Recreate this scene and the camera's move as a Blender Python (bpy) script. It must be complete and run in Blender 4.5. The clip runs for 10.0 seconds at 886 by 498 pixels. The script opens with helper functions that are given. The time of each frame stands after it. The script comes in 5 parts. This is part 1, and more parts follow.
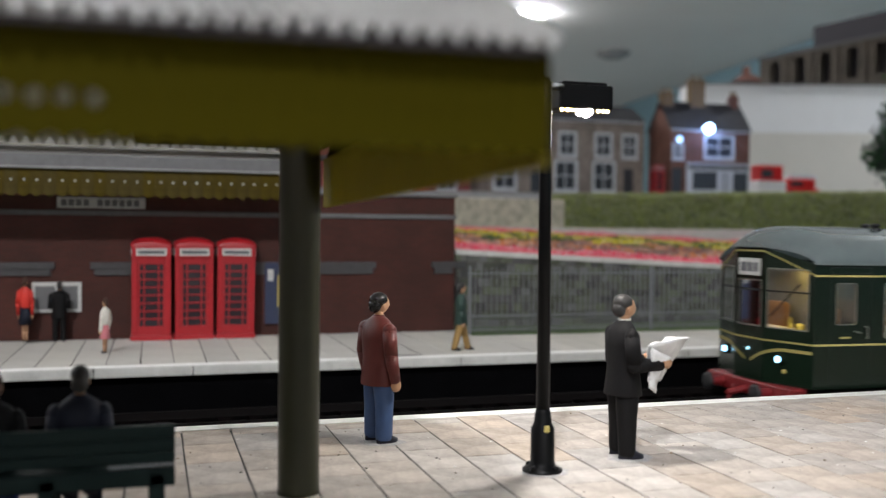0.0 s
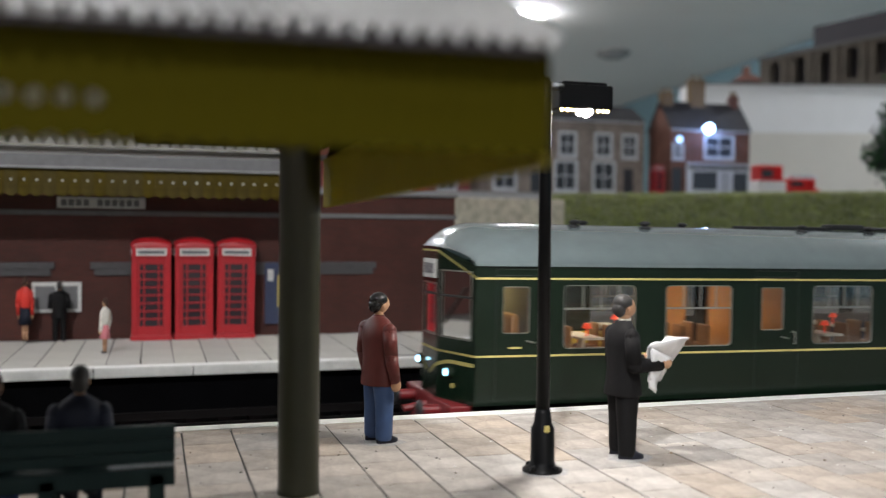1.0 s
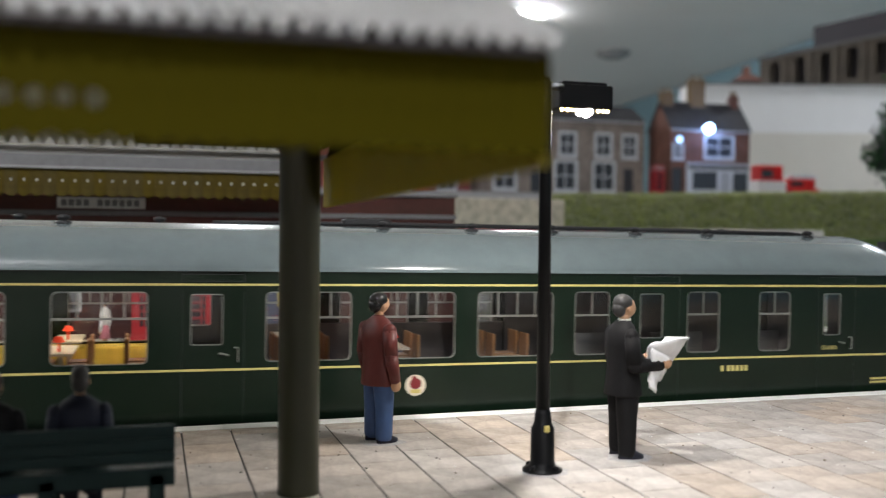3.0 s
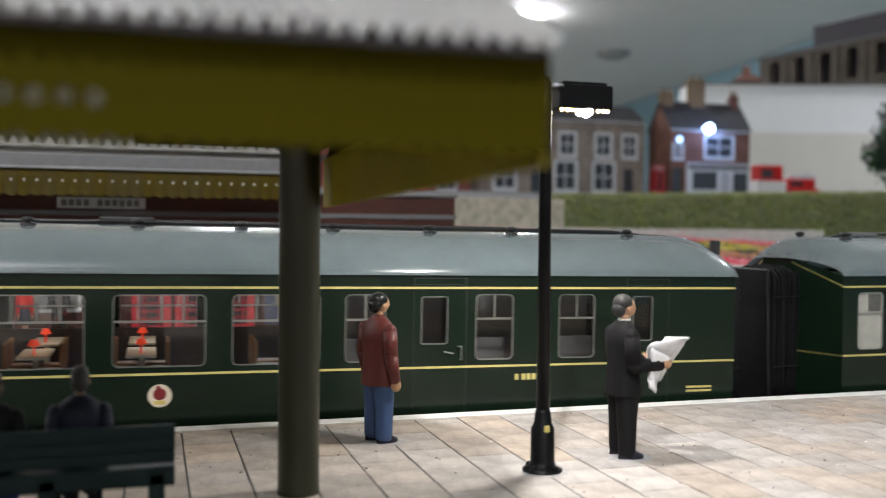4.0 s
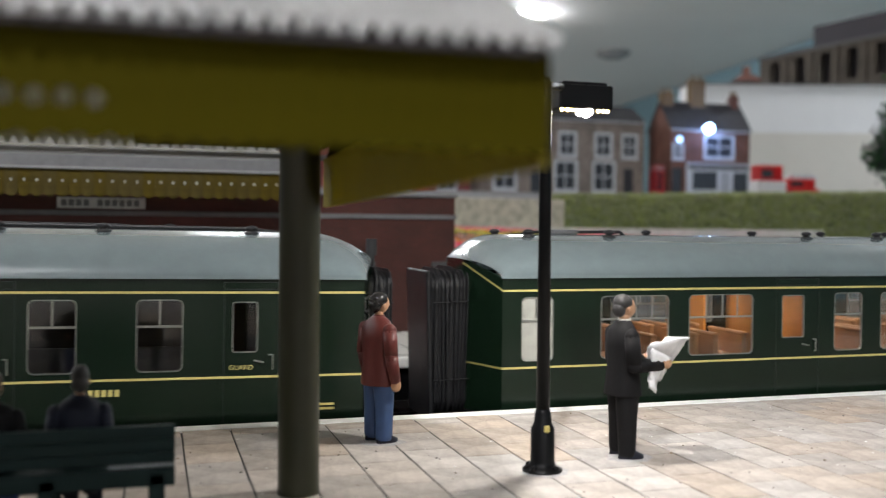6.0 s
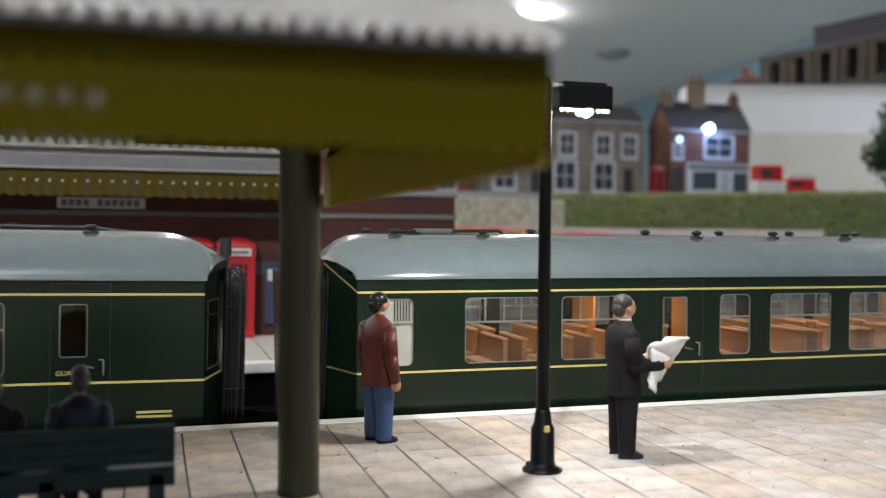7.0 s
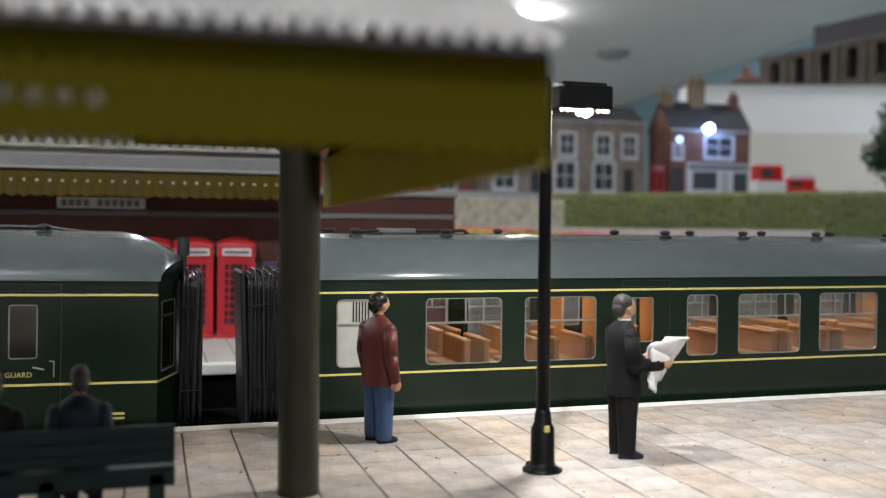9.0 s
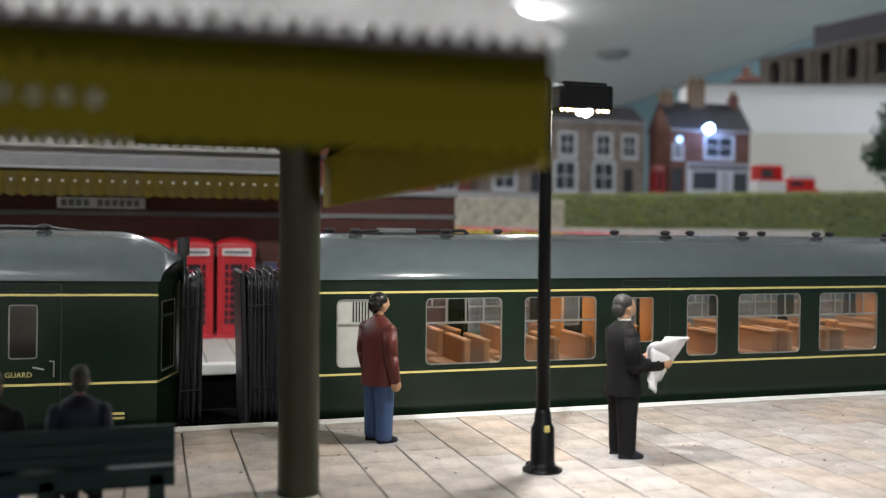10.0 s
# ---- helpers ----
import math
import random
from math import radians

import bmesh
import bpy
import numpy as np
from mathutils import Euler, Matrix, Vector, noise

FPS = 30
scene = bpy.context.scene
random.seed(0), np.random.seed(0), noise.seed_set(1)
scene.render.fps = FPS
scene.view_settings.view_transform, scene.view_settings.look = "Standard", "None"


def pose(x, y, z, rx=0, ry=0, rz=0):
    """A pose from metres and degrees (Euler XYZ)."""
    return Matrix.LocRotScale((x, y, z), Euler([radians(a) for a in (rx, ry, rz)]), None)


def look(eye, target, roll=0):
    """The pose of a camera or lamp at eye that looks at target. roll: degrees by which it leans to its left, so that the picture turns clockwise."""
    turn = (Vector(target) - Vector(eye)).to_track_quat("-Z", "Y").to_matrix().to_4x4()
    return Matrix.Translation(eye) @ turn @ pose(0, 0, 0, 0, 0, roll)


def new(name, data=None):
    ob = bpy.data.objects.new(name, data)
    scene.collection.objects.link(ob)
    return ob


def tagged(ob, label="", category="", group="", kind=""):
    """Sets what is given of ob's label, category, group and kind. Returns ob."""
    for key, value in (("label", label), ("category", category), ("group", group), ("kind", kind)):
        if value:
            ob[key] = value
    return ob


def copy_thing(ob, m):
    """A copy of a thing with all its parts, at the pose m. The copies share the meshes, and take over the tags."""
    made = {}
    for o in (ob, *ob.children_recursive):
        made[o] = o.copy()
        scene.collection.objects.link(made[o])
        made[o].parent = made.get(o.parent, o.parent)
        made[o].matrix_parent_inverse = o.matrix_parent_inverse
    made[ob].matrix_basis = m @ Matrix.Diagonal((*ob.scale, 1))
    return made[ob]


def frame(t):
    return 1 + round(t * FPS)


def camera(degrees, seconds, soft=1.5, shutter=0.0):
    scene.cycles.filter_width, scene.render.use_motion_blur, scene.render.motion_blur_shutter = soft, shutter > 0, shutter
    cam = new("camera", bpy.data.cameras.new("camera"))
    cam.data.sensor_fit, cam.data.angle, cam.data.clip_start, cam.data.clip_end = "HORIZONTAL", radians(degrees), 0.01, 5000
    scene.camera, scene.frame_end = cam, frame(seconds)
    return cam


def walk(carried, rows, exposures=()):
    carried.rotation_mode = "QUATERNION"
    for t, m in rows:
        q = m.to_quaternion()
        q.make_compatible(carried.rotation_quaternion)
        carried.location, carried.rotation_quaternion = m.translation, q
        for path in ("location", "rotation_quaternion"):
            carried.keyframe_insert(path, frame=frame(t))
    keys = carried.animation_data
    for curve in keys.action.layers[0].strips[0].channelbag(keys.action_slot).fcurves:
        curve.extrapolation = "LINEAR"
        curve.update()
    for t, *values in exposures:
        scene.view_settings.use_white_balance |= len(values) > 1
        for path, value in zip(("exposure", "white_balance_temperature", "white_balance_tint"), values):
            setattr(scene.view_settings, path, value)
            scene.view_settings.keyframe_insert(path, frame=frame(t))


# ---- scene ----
K = 0.001  # the place is a tabletop railway; plans below are in millimetres

# ---- camera ----
cam = camera(50.4, 10.0, soft=1.1, shutter=0.4)
EYE = (0.0, 0.0, 35 * K)
YAW, PITCH = radians(17.1), radians(1.19)
AIM = (math.sin(YAW) * math.cos(PITCH), math.cos(YAW) * math.cos(PITCH), 35 * K - math.sin(PITCH))
cam.data.dof.use_dof = True
cam.data.dof.focus_distance = 0.176
cam.data.dof.aperture_fstop = 27.0
VIEW = look(EYE, AIM, 0.5)
walk(cam, [(0.0, VIEW), (10.0, VIEW)], exposures=[(0.0, -0.12), (2.0, -0.12), (4.0, 0.06), (10.0, 0.10)])

# ---- light ----
world = bpy.data.worlds.new("world")
scene.world = world
world.use_nodes = True
world.node_tree.nodes["Background"].inputs[0].default_value = (0.6, 0.7, 0.85, 1)
world.node_tree.nodes["Background"].inputs[1].default_value = 0.02


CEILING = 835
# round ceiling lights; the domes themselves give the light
# only the first is in view; the rest are added to fill in light
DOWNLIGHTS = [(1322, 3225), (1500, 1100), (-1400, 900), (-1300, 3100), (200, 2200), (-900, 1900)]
# small bright spotlights added unseen behind the viewer; they throw the canopy's shadow over platform and train, the
# last two are front fill
SPOTLIGHTS = [(-350, -620, "spotlight_main"), (-215, -1870, "spotlight"), (308, -1870, "spotlight")]

# ---- materials ----


def mat(name, base, rough=0.6, metal=0.0, spec=0.5, var=0.15, scale=400.0, bump=0.0, bscale=2500.0, tint=None, rnd=0.0, coat=0.0):
    """A surface with grain at two scales; rnd varies it from piece to piece."""
    m = bpy.data.materials.new(name)
    m.use_nodes = True
    nt = m.node_tree
    b = nt.nodes["Principled BSDF"]
    b.inputs["Roughness"].default_value = rough
    b.inputs["Metallic"].default_value = metal
    b.inputs["Specular IOR Level"].default_value = spec
    b.inputs["Coat Weight"].default_value = coat
    tc = nt.nodes.new("ShaderNodeTexCoord")
    n1 = nt.nodes.new("ShaderNodeTexNoise")
    n1.inputs["Scale"].default_value = scale
    n1.inputs["Detail"].default_value = 6
    n1.inputs["Roughness"].default_value = 0.65
    nt.links.new(tc.outputs["Object"], n1.inputs["Vector"])
    n2 = nt.nodes.new("ShaderNodeTexNoise")
    n2.inputs["Scale"].default_value = scale * 7
    n2.inputs["Detail"].default_value = 3
    nt.links.new(tc.outputs["Object"], n2.inputs["Vector"])
    mix = nt.nodes.new("ShaderNodeMix")
    mix.data_type = "RGBA"
    dark = [c * (1 - var) for c in base]
    light = [min(1, c * (1 + var)) for c in (tint or base)]
    mix.inputs["A"].default_value = (*dark, 1)
    mix.inputs["B"].default_value = (*light, 1)
    add = nt.nodes.new("ShaderNodeMath")
    add.operation = "MULTIPLY_ADD"
    add.inputs[1].default_value = 0.35
    nt.links.new(n2.outputs["Fac"], add.inputs[0])
    sc = nt.nodes.new("ShaderNodeMapRange")
    sc.inputs["From Min"].default_value, sc.inputs["From Max"].default_value = 0.25, 0.75
    sc.inputs["To Min"].default_value, sc.inputs["To Max"].default_value = -0.17, 0.83
    nt.links.new(n1.outputs["Fac"], sc.inputs["Value"])
    nt.links.new(sc.outputs["Result"], add.inputs[2])
    nt.links.new(add.outputs[0], mix.inputs["Factor"])
    last = mix.outputs["Result"]
    if rnd:
        info = nt.nodes.new("ShaderNodeObjectInfo")
        geo = nt.nodes.new("ShaderNodeNewGeometry")
        s = nt.nodes.new("ShaderNodeMath")
        s.operation = "ADD"
        nt.links.new(info.outputs["Random"], s.inputs[0])
        nt.links.new(geo.outputs["Random Per Island"], s.inputs[1])
        fr = nt.nodes.new("ShaderNodeMath")
        fr.operation = "FRACT"
        nt.links.new(s.outputs[0], fr.inputs[0])
        mr = nt.nodes.new("ShaderNodeMapRange")
        mr.inputs["To Min"].default_value, mr.inputs["To Max"].default_value = 1 - rnd, 1 + rnd
        nt.links.new(fr.outputs[0], mr.inputs["Value"])
        hs = nt.nodes.new("ShaderNodeHueSaturation")
        nt.links.new(mr.outputs["Result"], hs.inputs["Value"])
        f2 = nt.nodes.new("ShaderNodeMath")
        f2.operation = "MULTIPLY"
        f2.inputs[1].default_value = 7.31
        nt.links.new(fr.outputs[0], f2.inputs[0])
        f3 = nt.nodes.new("ShaderNodeMath")
        f3.operation = "FRACT"
        nt.links.new(f2.outputs[0], f3.inputs[0])
        m2 = nt.nodes.new("ShaderNodeMapRange")
        m2.inputs["To Min"].default_value, m2.inputs["To Max"].default_value = 1 - 3.5 * rnd, 1 + 3.0 * rnd
        nt.links.new(f3.outputs[0], m2.inputs["Value"])
        nt.links.new(m2.outputs["Result"], hs.inputs["Saturation"])
        nt.links.new(last, hs.inputs["Color"])
        last = hs.outputs["Color"]
    nt.links.new(last, b.inputs["Base Color"])
    if bump:
        bp = nt.nodes.new("ShaderNodeBump")
        bp.inputs["Strength"].default_value = bump
        bp.inputs["Distance"].default_value = 0.0003
        n3 = nt.nodes.new("ShaderNodeTexNoise")
        n3.inputs["Scale"].default_value = bscale
        n3.inputs["Detail"].default_value = 4
        nt.links.new(tc.outputs["Object"], n3.inputs["Vector"])
        nt.links.new(n3.outputs["Fac"], bp.inputs["Height"])
        nt.links.new(bp.outputs["Normal"], b.inputs["Normal"])
    return m


def glow(name, colour, strength):
    m = bpy.data.materials.new(name)
    m.use_nodes = True
    b = m.node_tree.nodes["Principled BSDF"]
    b.inputs["Base Color"].default_value = (*colour, 1)
    b.inputs["Emission Color"].default_value = (*colour, 1)
    b.inputs["Emission Strength"].default_value = strength
    return m


def brickwork(name, c1, c2, mortar, w, h, joint=0.12):
    m = bpy.data.materials.new(name)
    m.use_nodes = True
    nt = m.node_tree
    b = nt.nodes["Principled BSDF"]
    b.inputs["Roughness"].default_value = 0.85
    tc = nt.nodes.new("ShaderNodeTexCoord")
    sep = nt.nodes.new("ShaderNodeSeparateXYZ")
    nt.links.new(tc.outputs["Object"], sep.inputs[0])
    sm = nt.nodes.new("ShaderNodeMath")
    sm.operation = "ADD"
    nt.links.new(sep.outputs["X"], sm.inputs[0])
    nt.links.new(sep.outputs["Y"], sm.inputs[1])
    cb = nt.nodes.new("ShaderNodeCombineXYZ")
    nt.links.new(sm.outputs[0], cb.inputs["X"])
    nt.links.new(sep.outputs["Z"], cb.inputs["Y"])
    br = nt.nodes.new("ShaderNodeTexBrick")
    br.inputs["Color1"].default_value, br.inputs["Color2"].default_value = (*c1, 1), (*c2, 1)
    br.inputs["Mortar"].default_value = (*mortar, 1)
    br.inputs["Scale"].default_value = 1.0
    br.inputs["Brick Width"].default_value, br.inputs["Row Height"].default_value = w * K, h * K
    br.inputs["Mortar Size"].default_value = joint * K
    nt.links.new(cb.outputs[0], br.inputs["Vector"])
    nz = nt.nodes.new("ShaderNodeTexNoise")
    nz.inputs["Scale"].default_value = 60
    nz.inputs["Detail"].default_value = 6
    nt.links.new(tc.outputs["Object"], nz.inputs["Vector"])
    hs = nt.nodes.new("ShaderNodeHueSaturation")
    mr = nt.nodes.new("ShaderNodeMapRange")
    mr.inputs["From Min"].default_value, mr.inputs["From Max"].default_value = 0.3, 0.7
    mr.inputs["To Min"].default_value, mr.inputs["To Max"].default_value = 0.7, 1.25
    nt.links.new(nz.outputs["Fac"], mr.inputs["Value"])
    nt.links.new(mr.outputs["Result"], hs.inputs["Value"])
    nt.links.new(br.outputs["Color"], hs.inputs["Color"])
    nt.links.new(hs.outputs["Color"], b.inputs["Base Color"])
    bp = nt.nodes.new("ShaderNodeBump")
    bp.inputs["Strength"].default_value, bp.inputs["Distance"].default_value = 0.5, 0.0002
    bp.invert = True
    nt.links.new(br.outputs["Fac"], bp.inputs["Height"])
    nt.links.new(bp.outputs["Normal"], b.inputs["Normal"])
    return m


def glazing(name, tint=(1, 1, 1), gloss=0.6):
    """Thin clear sheet: lets light through and mirrors at a slant."""
    m = bpy.data.materials.new(name)
    m.use_nodes = True
    nt = m.node_tree
    out = nt.nodes["Material Output"]
    nt.nodes.remove(nt.nodes["Principled BSDF"])
    tr = nt.nodes.new("ShaderNodeBsdfTransparent")
    tr.inputs[0].default_value = (*tint, 1)
    gl = nt.nodes.new("ShaderNodeBsdfGlossy")
    gl.inputs["Roughness"].default_value = 0.03
    fr = nt.nodes.new("ShaderNodeFresnel")
    fr.inputs[0].default_value = 1.45
    mx = nt.nodes.new("ShaderNodeMixShader")
    nt.links.new(fr.outputs[0], mx.inputs[0])
    nt.links.new(tr.outputs[0], mx.inputs[1])
    nt.links.new(gl.outputs[0], mx.inputs[2])
    nt.links.new(mx.outputs[0], out.inputs[0])
    return m


M = {
    "slab": mat("slab_card", (0.40, 0.335, 0.29), 0.8, var=0.26, scale=170, bump=0.35, tint=(0.52, 0.47, 0.415), rnd=0.14),
    "slab_grey": mat("slab_grey_card", (0.58, 0.565, 0.52), 0.8, var=0.08, scale=90, bump=0.15, rnd=0.06),
    "joint": mat("joint_dark", (0.07, 0.065, 0.06), 0.9),
    "white_edge": mat("white_edge_paint", (0.88, 0.88, 0.86), 0.6, var=0.08, scale=250, bump=0.2),
    "coping": mat("coping_stone_grey", (0.56, 0.56, 0.53), 0.8, var=0.2, scale=150, bump=0.2),
    # platform walls, ballast, rails and sleepers are all set near black
    "blackwall": mat("black_platform_wall", (0.003, 0.003, 0.0034), 0.95, spec=0.0, var=0.3, scale=120),
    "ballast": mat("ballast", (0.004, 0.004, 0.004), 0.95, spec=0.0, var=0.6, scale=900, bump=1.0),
    "rail": mat("rail_near_black", (0.007, 0.006, 0.006), 0.7, 0.0, spec=0.05),
    "sleeper": mat("sleeper_near_black", (0.005, 0.004, 0.004), 0.9, spec=0.0),
    "green": mat("coach_green_paint", (0.0042, 0.0112, 0.0058), 0.22, spec=0.34, var=0.08, scale=120, bump=0.03),
    "roofgrey": mat("coach_roof_grey", (0.150, 0.188, 0.195), 0.22, spec=0.7, var=0.08, scale=200, bump=0.04, coat=0.8),
    "lining": mat("yellow_lining_paint", (0.50, 0.42, 0.14), 0.5, var=0.1),
    "alu": mat("window_frame_alloy", (0.40, 0.40, 0.37), 0.28, 0.9),
    "black": mat("matt_black_plastic", (0.010, 0.010, 0.011), 0.55),
    "rubber": mat("gangway_rubber", (0.009, 0.009, 0.010), 0.40, spec=0.35, bump=0.3, var=0.4, scale=300),
    # red lowered for the shade that the buffer beam stands in
    "red": mat("buffer_beam_red", (0.15, 0.010, 0.012), 0.45),
    "glass": glazing("coach_glazing"),
    "orange": mat("orange_wood_trim", (0.48, 0.21, 0.045), 0.5, var=0.15),
    "seat": mat("orange_brown_seat", (0.30, 0.145, 0.055), 0.6, var=0.15),
    "cream": mat("cream_lining", (0.60, 0.52, 0.40), 0.6),
    "frosted": mat("frosted_white_pane", (0.34, 0.34, 0.30), 0.4),
    "floor_in": mat("brown_lino", (0.22, 0.13, 0.07), 0.7),
    "tabled": mat("pale_tabletop", (0.75, 0.72, 0.6), 0.5),
    "yellowcloth": mat("yellow_cloth", (0.65, 0.50, 0.08), 0.7),
    "lampshade": glow("red_lampshade_glow", (1.0, 0.08, 0.03), 0.32),
    "strip": glow("coach_light_strip", (1.0, 0.84, 0.62), 14.5),
    "cabstrip": glow("cab_light_amber", (1.0, 0.72, 0.18), 16.0),
    "dimstrip": glow("coach_dim_strip", (1.0, 0.85, 0.65), 3.0),
    "headlight": glow("headlight_white_led", (0.32, 0.66, 1.0), 7),
    "markerlight": glow("marker_led_blue", (0.4, 0.8, 1.0), 2.0),
    "olive": mat("valance_yellow_paint", (0.20, 0.15, 0.003), 0.7, spec=0.2, var=0.18, scale=120, bump=0.1),
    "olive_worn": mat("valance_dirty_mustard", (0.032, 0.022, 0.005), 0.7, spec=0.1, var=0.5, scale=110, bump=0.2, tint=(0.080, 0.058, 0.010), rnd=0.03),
    # near canopy yellow, darkened in its colour for the shade it stands in
    "olive_shaded": mat("valance_shaded_olive", (0.038, 0.0315, 0.0014), 0.75, spec=0.03, var=0.25, scale=120, bump=0.1),
    "column": mat("column_olive_paint", (0.024, 0.025, 0.009), 0.4, var=0.15, scale=150),
    "corrug": mat("corrugated_sheet_grey", (0.62, 0.62, 0.61), 0.6, var=0.18, scale=120),
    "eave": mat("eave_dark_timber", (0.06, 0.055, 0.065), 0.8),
    "under": mat("canopy_underside", (0.16, 0.15, 0.11), 0.8),
    "brick": brickwork("station_red_brick", (0.064, 0.013, 0.0085), (0.050, 0.011, 0.0075), (0.042, 0.020, 0.014), 2.9, 1.0),
    "darkstone": mat("dark_grey_stone", (0.055, 0.053, 0.055), 0.8, var=0.18),
    "greystone": mat("grey_stone_band", (0.13, 0.13, 0.132), 0.8, var=0.15),
    "cwhite": mat("canopy_white_fascia", (0.27, 0.27, 0.265), 0.6, var=0.08),
    "phone": mat("phone_box_red", (0.38, 0.010, 0.017), 0.4, var=0.1),
    "darkglass": mat("dark_glazing", (0.03, 0.025, 0.03), 0.15),
    "signwhite": mat("sign_white", (0.50, 0.50, 0.48), 0.6),
    "print": mat("grey_print", (0.10, 0.10, 0.11), 0.7),
    "poster": mat("poster_blue", (0.022, 0.032, 0.075), 0.6),
    "posteryellow": mat("poster_yellow", (0.50, 0.40, 0.12), 0.6),
    "fence": mat("fence_pale_grey", (0.17, 0.18, 0.19), 0.6, 0.0),
    "stonewall": mat("dry_stone_wall", (0.46, 0.43, 0.35), 0.9, var=0.45, scale=160, bump=0.8, bscale=500),
    "grass": mat("grass_scatter", (0.07, 0.12, 0.03), 0.95, var=0.4, scale=300, bump=0.6),
    "carpet": mat("room_carpet_beige", (0.46, 0.44, 0.42), 0.95, var=0.1, scale=20),
    "board": mat("baseboard_pale_bounce", (0.36, 0.31, 0.25), 0.8, var=0.12, scale=15),
    "road": mat("road_grey_card", (0.24, 0.24, 0.24), 0.9, var=0.15, scale=30),
    "lampblack": mat("lamp_post_black_gloss", (0.003, 0.003, 0.0035), 0.38, spec=0.16),
    "bench": mat("bench_dark_green", (0.007, 0.019, 0.018), 0.55, spec=0.2),
    "bulb": glow("lamp_bulb_white", (1.0, 0.93, 0.80), 120),
    "bulbwarm": glow("lamp_bulb_warm", (1.0, 0.72, 0.25), 30),
    "ceiling": mat("ceiling_paint", (0.85, 0.83, 0.79), 0.9, var=0.03, scale=2),
    "sky": mat("sky_blue_backscene", (0.33, 0.52, 0.60), 0.9, var=0.08, scale=2),
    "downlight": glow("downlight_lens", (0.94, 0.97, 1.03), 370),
    "spotlight": glow("fill_spotlight_lens", (0.95, 0.97, 1.02), 1500),
    "spotlight_main": glow("spotlight_main_lens", (0.97, 0.97, 1.0), 3400),
    "darkfit": mat("unlit_fitting_grey", (0.17, 0.17, 0.18), 0.6),
}

# thin moulded plastic lets some light through
# lighter than the front valance: lamp light on the end boards is in its colour
ot = M["olive_thin"] = mat("thin_yellow_plastic_lit", (0.30, 0.235, 0.010), 0.55, var=0.2, scale=120)
nt = ot.node_tree
tl = nt.nodes.new("ShaderNodeBsdfTranslucent")
tl.inputs[0].default_value = (0.48, 0.42, 0.05, 1)
mx = nt.nodes.new("ShaderNodeMixShader")
mx.inputs[0].default_value = 0.4
nt.links.new(nt.nodes["Principled BSDF"].outputs[0], mx.inputs[1])
nt.links.new(tl.outputs[0], mx.inputs[2])
nt.links.new(mx.outputs[0], nt.nodes["Material Output"].inputs[0])

# ---- building helpers: bmeshes are in millimetres ----


def part(name, bm, material, parent=None, label="", smooth=False):
    me = bpy.data.meshes.new(name)
    bmesh.ops.scale(bm, vec=(K, K, K), verts=bm.verts)
    bm.normal_update()
    bm.to_mesh(me)
    bm.free()
    for mm in material if isinstance(material, (list, tuple)) else [material]:
        me.materials.append(mm)
    if smooth:
        for p in me.polygons:
            p.use_smooth = True
    ob = new(name, me)
    if parent:
        ob.parent = parent
    if label:
        ob["label"] = label
    return ob


def thing(name, x, y, z, label, category, rz=0, group="", kind=""):
    e = new(name)
    e.empty_display_size = 0.005
    e.matrix_world = pose(x * K, y * K, z * K, 0, 0, rz)
    return tagged(e, label, category, group, kind)


def box(bm, x0, y0, z0, x1, y1, z1, bev=0.0):
    g = bmesh.ops.create_cube(bm, size=1.0, matrix=Matrix.Translation(((x0 + x1) / 2, (y0 + y1) / 2, (z0 + z1) / 2)) @ Matrix.Diagonal((x1 - x0, y1 - y0, z1 - z0, 1)))
    vs = g["verts"]
    if bev:
        es = list({e for v in vs for e in v.link_edges})
        bmesh.ops.bevel(bm, geom=es, offset=bev, segments=2, profile=0.5, affect="EDGES")
    return vs


def boxed(*a, bev=0.0):
    bm = bmesh.new()
    box(bm, *a, bev=bev)
    return bm


def tube(bm, p, q, r, seg=8, r2=None):
    p, q = Vector(p), Vector(q)
    d = q - p
    m = Matrix.Translation((p + q) / 2) @ d.to_track_quat("Z", "Y").to_matrix().to_4x4()
    return bmesh.ops.create_cone(bm, cap_ends=True, segments=seg, radius1=r, radius2=r if r2 is None else r2, depth=d.length, matrix=m)["verts"]


def lathe(bm, rings, seg=16, cx=0, cy=0):
    """Surface of revolution through (radius, z) rings."""
    prev = None
    for r, z in rings:
        cur = [bm.verts.new((cx + r * math.cos(2 * math.pi * i / seg), cy + r * math.sin(2 * math.pi * i / seg), z)) for i in range(seg)]
        if prev:
            for i in range(seg):
                bm.faces.new((prev[i], prev[(i + 1) % seg], cur[(i + 1) % seg], cur[i]))
        else:
            bm.faces.new(cur[::-1])
        prev = cur
    bm.faces.new(prev)


def blob(bm, x, y, z, sx, sy, sz, sub=2, rot=None):
    m = Matrix.Translation((x, y, z))
    if rot:
        m = m @ Euler([radians(a) for a in rot]).to_matrix().to_4x4()
    return bmesh.ops.create_icosphere(bm, subdivisions=sub, radius=1.0, matrix=m @ Matrix.Diagonal((sx, sy, sz, 1)))["verts"]


